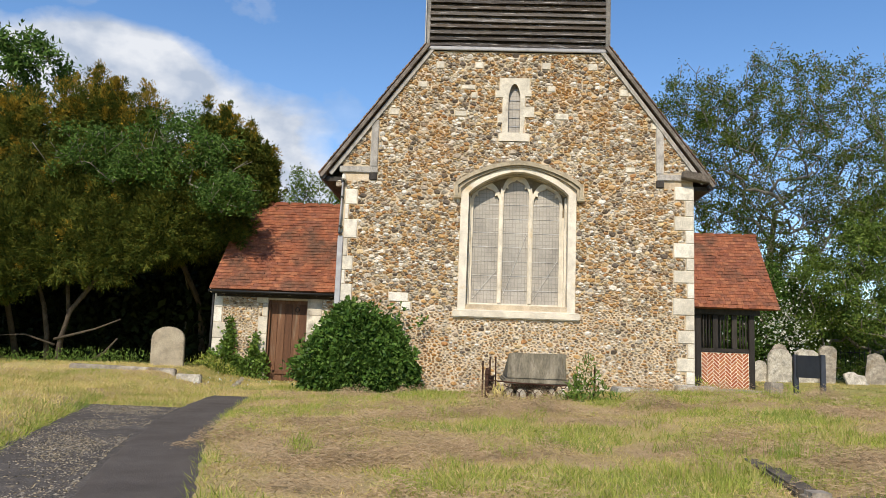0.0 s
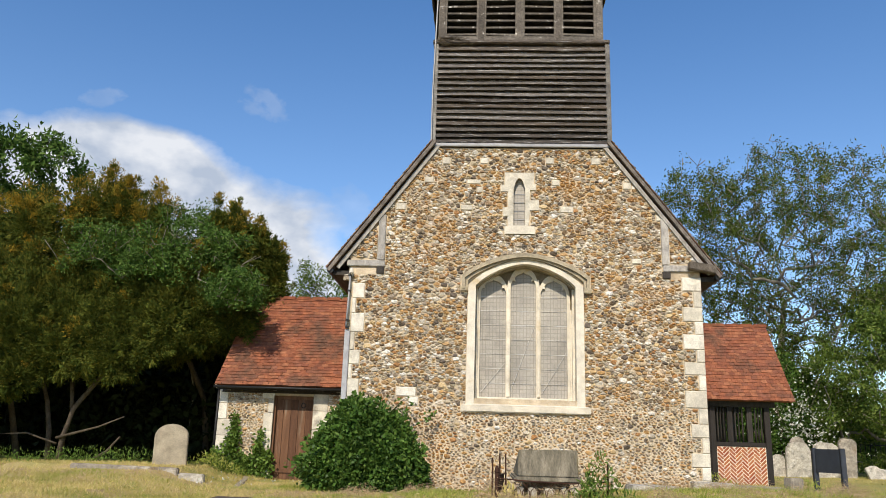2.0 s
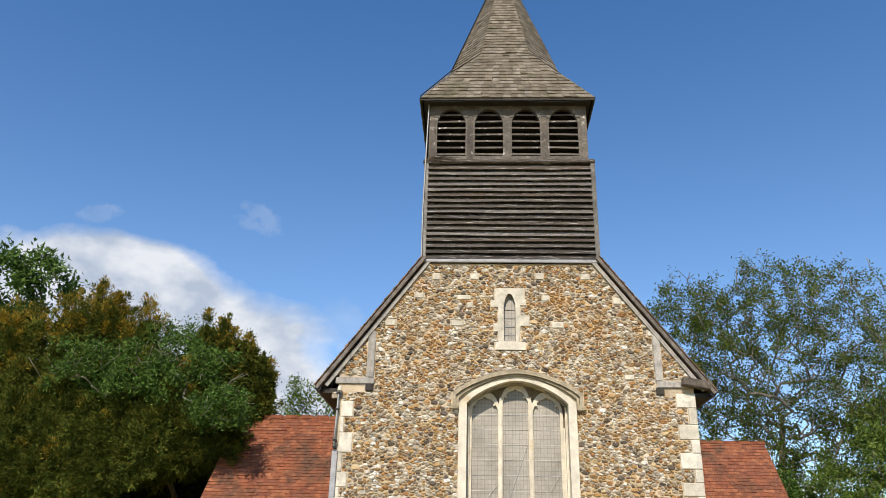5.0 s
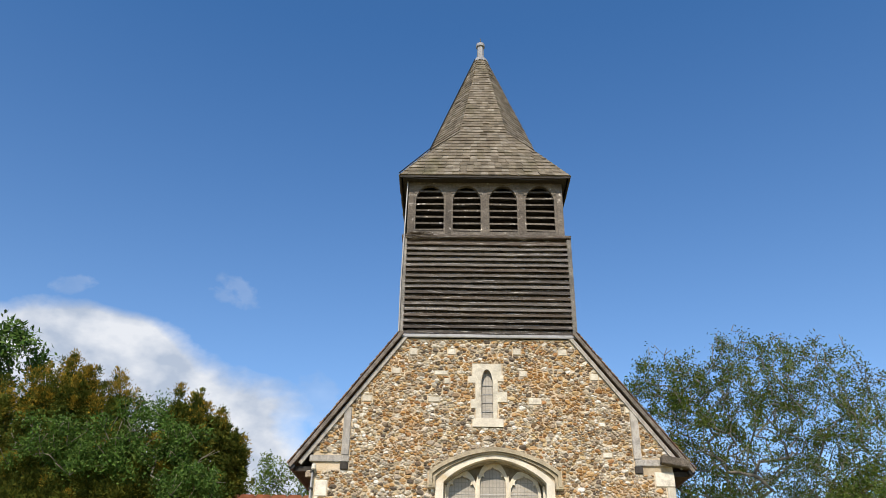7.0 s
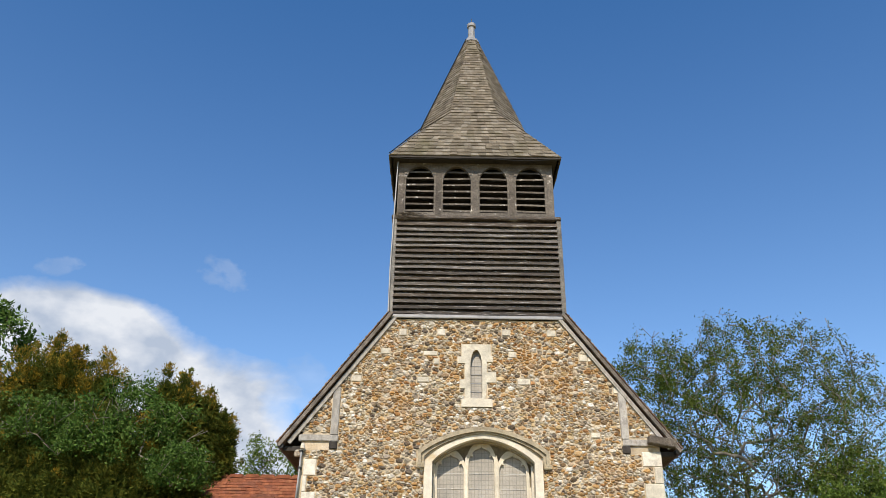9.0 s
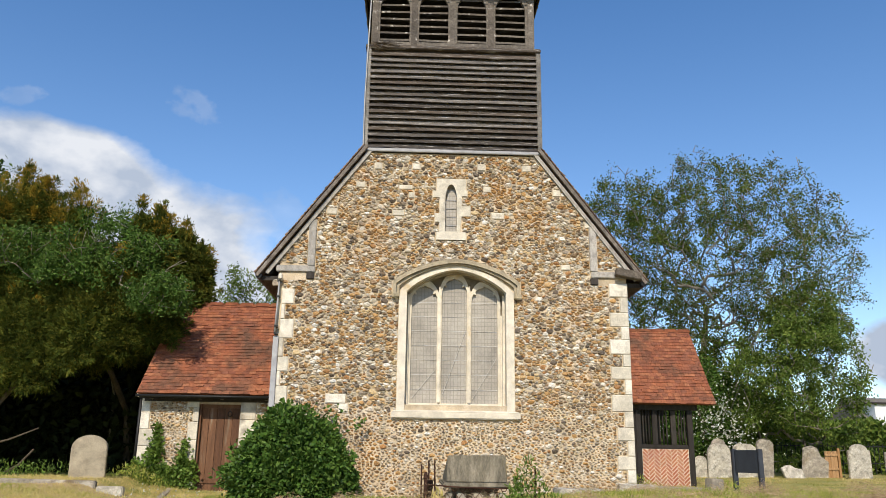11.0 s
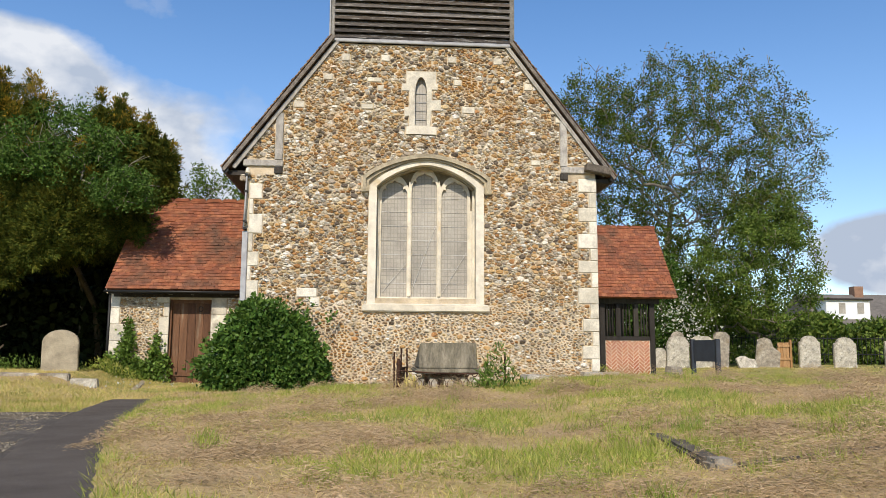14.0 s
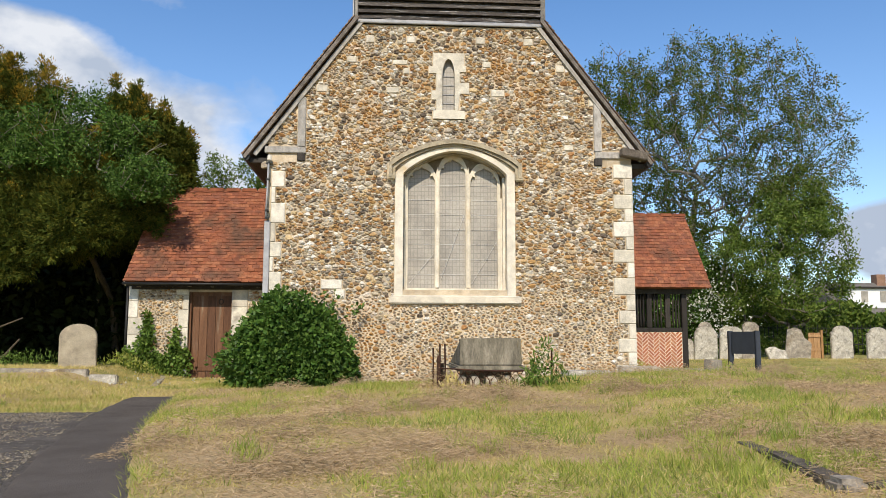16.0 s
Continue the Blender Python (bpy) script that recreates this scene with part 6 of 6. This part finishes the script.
P = np.stack([r.uniform(6, 34, n), 36.5 + r.normal(0, .6, n), r.uniform(0, 1, n) ** .9 * 2.2 + .3], 1)
P[:, 2] *= 1 + .45 * np.array([noise.noise(Vector((p[0] * .45, 3, 0))) for p in P]) + 1.1 * np.clip((19 - P[:, 0]) / 5, 0, 1)
P[:, 1] += .8 * np.array([noise.noise(Vector((p[0] * .9, 0, p[2] * .9))) for p in P])
tagged(shards("hedge", P, r.normal(size=(n, 3)) + [0, -.3, .3], .26, .14, "leaf_far", seed=6), "green boundary hedge behind the graves", "hedge", kind="stuff")


# ---- bush, ivy and weeds ----
def bush(name, base, lobes, count, leaf, material, label, seed):
    t = thing(name, label, "shrub", base)
    inv = Matrix.Translation((-base[0], -base[1], -base[2]))
    r = np.random.RandomState(seed)
    g = Geo()
    for c, rad in lobes:
        a, b = Vector(base), Vector(c)
        g.tube([a, a.lerp(b, .6) + Vector((0, .05, .1)), b + Vector((0, 0, rad[2] * .5))], [.03, .02, .008], 5)
    under(t, inv)("stem", g, "bark")
    tot = sum(rad[0] * rad[2] for c, rad in lobes)
    P, D = [], []
    for c, rad in lobes:
        k = int(count * rad[0] * rad[2] / tot)
        d = ball(r, k)
        lump = np.array([noise.noise(Vector(tuple(x * 3.5)) + Vector(c) * 2) for x in d])
        m = (1 + .34 * lump - np.abs(r.normal(0, .15, k)) + (r.uniform(size=k) < .06) * r.uniform(0, .22, k))[:, None]
        P.append(d * m * np.array(rad) + np.array(c))
        D.append(d + r.normal(size=(k, 3)) * .7 + [[0, 0, -.15]])
    P, D = np.concatenate(P), np.concatenate(D)
    ok = P[:, 2] > base[2] - .05
    ob = shards("foliage", P[ok], D[ok], leaf[0], leaf[1], material, t, seed=seed, fold=.15)
    ob.matrix_parent_inverse = inv
    return t


bush("bush", (-2.3, 15.5, .05), [((-2.35, 15.6, .75), (.95, .7, .85)), ((-2.9, 15.5, .5), (.68, .6, .6)), ((-1.75, 15.5, .55), (.62, .6, .65)), ((-2.45, 15.7, 1.35), (.55, .45, .50)), ((-1.85, 15.7, 1.05), (.45, .4, .45)), ((-2.85, 15.7, 1.0), (.42, .4, .45)), ((-1.4, 15.6, .35), (.36, .4, .42)), ((-2.3, 15.2, .4), (.9, .4, .5))], 26000, (.095, .07), "leaf_bush", "rounded dark green leafy bush against the church wall", 61)
r = np.random.RandomState(17)
spr = []
for k in range(9):
    a = r.uniform(-2.7, -1.2)
    spr.append((np.array([a, 15.9, 1.3]), np.array([a + r.uniform(-.1, .5), 16.2, 1.5 + r.uniform(.1, .45)])))
P = np.concatenate([p + (q - p) * r.uniform(.2, 1, (34, 1)) + r.normal(size=(34, 3)) * .04 for p, q in spr])
tagged(shards("bramble_spray", P, r.normal(size=P.shape), .09, .06, "leaf_bush", seed=7), "loose leafy sprays above the bush", "foliage", kind="stuff")
# ivy on the vestry
r = np.random.RandomState(23)
stems = [(-6.25, .05, -6.05, 1.05), (-6.02, .05, -5.98, 1.55), (-5.98, .05, -5.90, 1.2), (-5.9, .05, -5.75, .6), (-5.55, .05, -5.35, .85), (-5.38, .05, -5.30, 1.15), (-6.35, .1, -6.4, .7), (-5.7, .05, -5.6, .5), (-5.2, .05, -5.1, .7)]
P = []
for x0, z0, x1, z1 in stems:
    k = 330
    u = r.uniform(0, 1, k) ** .8
    P.append(np.stack([x0 + (x1 - x0) * u + r.normal(0, .13, k) * (1.15 - u * .8), VY - .08 + r.normal(0, .04, k), z0 + (z1 - z0) * u + r.normal(0, .05, k)], 1))
P = np.concatenate(P)
tagged(shards("ivy", P, r.normal(size=P.shape) + [0, -.6, -.2], .085, .075, "ivy", seed=9), "green ivy climbing the vestry wall beside the door", "ivy", kind="stuff")


def weeds(x, y, w, n, h, material, label, seed):
    r = np.random.RandomState(seed)
    P = np.stack([x + r.normal(0, w, n), y + r.normal(0, w * .5, n), np.zeros(n)], 1)
    P[:, 2] = [height(p[0], p[1]) for p in P] + r.uniform(0, h, n) * np.exp(-((P[:, 0] - x) / w) ** 2 * .5)
    ob = shards("weed_clump", P, r.normal(size=(n, 3)) * .6 + [0, 0, .8], .09, .022, material, seed=seed)
    return tagged(ob, label, "weeds", kind="stuff")


weeds(1.55, 10.3, .17, 330, .58, "ivy", "tall green weeds growing beside the tomb", 1)
weeds(1.38, 10.25, .08, 150, .34, "ivy", "weeds growing through the broken railing", 2)
weeds(.38, 10.25, .07, 80, .2, "grass", "dry weeds at the tomb's end", 3)
weeds(6.9, 17.2, .25, 260, .3, "lush_grass", "green weeds beside the broken stone", 4)
weeds(5.95, 20.9, .3, 300, .3, "lush_grass", "weeds at the foot of the porch", 5)
weeds(-6.2, 18.4, .4, 600, .35, "lush_grass", "weeds at the foot of the vestry wall", 6)
for k, (x, y) in enumerate(((-9.0, 17.9), (-10.2, 18.4), (-11.4, 18.0), (-12.6, 18.6), (-8.1, 18.2), (-13.8, 18.2), (-15.2, 18.4))):
    weeds(x, y, .6, 330, .34, "ivy", "rank weeds in the shade of the yews", 10 + k)


# ---- grass ----
def on_path(x, y):
    return y < 13.8 and x < path_right(y) + .02 and not (y > 11.1 and x < path_left(y)) and x > old_left(y) + .06 * noise.noise(Vector((x, y * 3, 2)))


def blades(name, n, seed, xr, yr, length, width, material, lie, label, where=None):
    r = np.random.RandomState(seed)
    X, Yv = r.uniform(xr[0], xr[1], n), yr[0] + (yr[1] - yr[0]) * r.uniform(0, 1, n)
    keep = [not on_path(x, y) and not (y > 16.45 and WL < x < WR) and not (y > 18.7 and VL < x < WL) and (where is None or where(x, y, r)) for x, y in zip(X, Yv)]
    X, Yv = X[keep], Yv[keep]
    Z = np.array([lawn(x, y) for x, y in zip(X, Yv)]) - .004
    n = len(X)
    D = r.normal(size=(n, 3)) * [1, 1, .25] * lie + [0, 0, 1 - lie * .8]
    P = np.stack([X, Yv, Z + (r.uniform(0, .03, n) if lie > .8 else 0)], 1)
    return tagged(shards(name, P, D, length, width, material, seed=seed, tri=True), label, "grass", kind="stuff")


def greener(x, y, r):
    return cover(x, y) < r.uniform(-.45, .10)


def hay_spot(x, y, r):
    return cover(x, y) > r.uniform(-.12, .34)


def mown(x, y, r):
    return cover(x, y) < r.uniform(.0, .5)


blades("mown_grass", 110000, 1, (-4, 9), (2.6, 12), .055, .007, "grass", .5, "short mown dry and green grass", mown)
blades("mown_grass", 50000, 2, (-9, 14), (11, 19), .06, .010, "grass", .5, "short mown grass by the church")
blades("mown_grass", 30000, 3, (5, 24), (17, 30), .07, .014, "grass", .45, "short grass among the graves")
blades("mown_grass", 16000, 9, (-16, -5), (13, 20), .08, .012, "grass", .45, "grass by the yews")
blades("green_grass", 230000, 4, (-4, 9), (2.6, 16.4), .085, .009, "lush_grass", .42, "greener tufts of grass in the lawn", greener)
blades("cut_hay", 380000, 5, (-4.2, 10), (2.6, 16.2), .050, .0036, "hay", .97, "cut dry hay lying on the lawn", hay_spot)
r = np.random.RandomState(77)
P, D = [], []
for k in range(520):
    x, y = r.uniform(-2.5, 8), 3.4 + 12 * r.uniform(0, 1) ** 1.2
    if on_path(x, y) or (y > 14.6 and x < 2.4) or cover(x, y) < r.uniform(-.1, .3):
        continue
    w = r.uniform(.10, .32)
    m = int(760 * w / .2)
    q = r.normal(size=(m, 2)) * w * [1.3, .7]
    hgt = .21 * np.exp(-(q ** 2).sum(1) / (w * w)) * r.uniform(.6, 1.4)
    P.append(np.stack([x + q[:, 0], y + q[:, 1], np.array([lawn(x + a, y + b) for a, b in q]) + hgt * r.uniform(.2, 1, m)], 1))
    D.append(r.normal(size=(m, 3)) * [1, .7, .22])
tagged(shards("hay_clump", np.concatenate(P), np.concatenate(D), .055, .0042, "hay", seed=8, tri=True), "raked clumps of brown cut hay on the lawn", "hay", kind="stuff")
# long tufts round the grave kerb, and the ragged edge of the path
P, D = [], []
for k in range(150):
    x, y = (r.uniform(1.7, 4.6), r.uniform(4.6, 7.2)) if k < 44 else (r.uniform(-1.5, 8), 4 + 9 * r.uniform(0, 1) ** 1.3)
    m = 60
    q = r.normal(size=(m, 2)) * .07
    P.append(np.stack([x + q[:, 0], y + q[:, 1], np.array([lawn(x + a, y + b) for a, b in q])], 1))
    D.append(r.normal(size=(m, 3)) * .45 + [0, 0, 1])
for k in range(1500):
    y = r.uniform(2.5, 15)
    x = path_right(y) + abs(r.normal(0, .10)) - .03
    P.append(np.array([[x, y, lawn(x, y) - .03]]))
    D.append(r.normal(size=(1, 3)) * .7 + [-.2, 0, .6])
tagged(shards("long_grass", np.concatenate(P), np.concatenate(D), .12, .008, "lush_grass", seed=9, tri=True), "longer green grass tufts round the kerb and path edge", "grass", kind="stuff")
# gravel and blown hay on the old tarmac
r = np.random.RandomState(55)
n = 26000
yy = r.uniform(2.5, 11.1, n)
u = np.clip(.58 + r.normal(0, .25, n), .02, .98)
lo_, hi_ = np.array([old_left(v) for v in yy]), np.array([path_left(v) for v in yy])
xx = lo_ + (hi_ - lo_) * u
keep = np.array([noise.noise(Vector((x * 1.1, y * .8, 9))) + .5 * noise.noise(Vector((x * 4, y * 4, 3))) for x, y in zip(xx, yy)]) > r.uniform(-.35, .45, n)
xx, yy = xx[keep], yy[keep]
P = np.stack([xx, yy, np.array([lawn(x, y) for x, y in zip(xx, yy)]) + .016], 1)
tagged(shards("path_litter", P, r.normal(size=P.shape) * [1, 1, .12], .022, .009, "gravel", seed=56), "loose gravel and blown hay on the old tarmac", "litter", kind="stuff")
P, D = [], []
for k in range(2600):
    y = r.uniform(3, 12.6)
    x = old_left(y) - abs(r.normal(0, .12)) + .05
    P.append((x, y, lawn(x, y) - .01))
    D.append(r.normal(size=3) * .6 + [.25, 0, .7])
tagged(shards("verge_grass", np.array(P), np.array(D), .13, .010, "lush_grass", seed=57, tri=True), "overhanging grass along the edge of the old tarmac", "grass", kind="stuff")
blades("mown_grass", 42000, 21, (-12, -3.6), (5, 15), .075, .010, "grass", .5, "dry grass on the verge beside the old tarmac")
blades("green_grass", 16000, 22, (-12, -3.6), (5, 15.5), .095, .011, "lush_grass", .42, "green tufts on the verge", greener)
# daisies by the vestry
r = np.random.RandomState(5)
P = np.stack([r.uniform(-6, -3.6, 36), r.uniform(15.2, 17.6, 36), np.zeros(36)], 1)
P[:, 2] = [lawn(p[0], p[1]) + .07 for p in P]
tagged(shards("daisies", P, r.normal(size=P.shape) + [0, -.5, 0], .045, .045, "blossom", seed=3), "scattered white daisies in the grass", "flowers", kind="stuff")
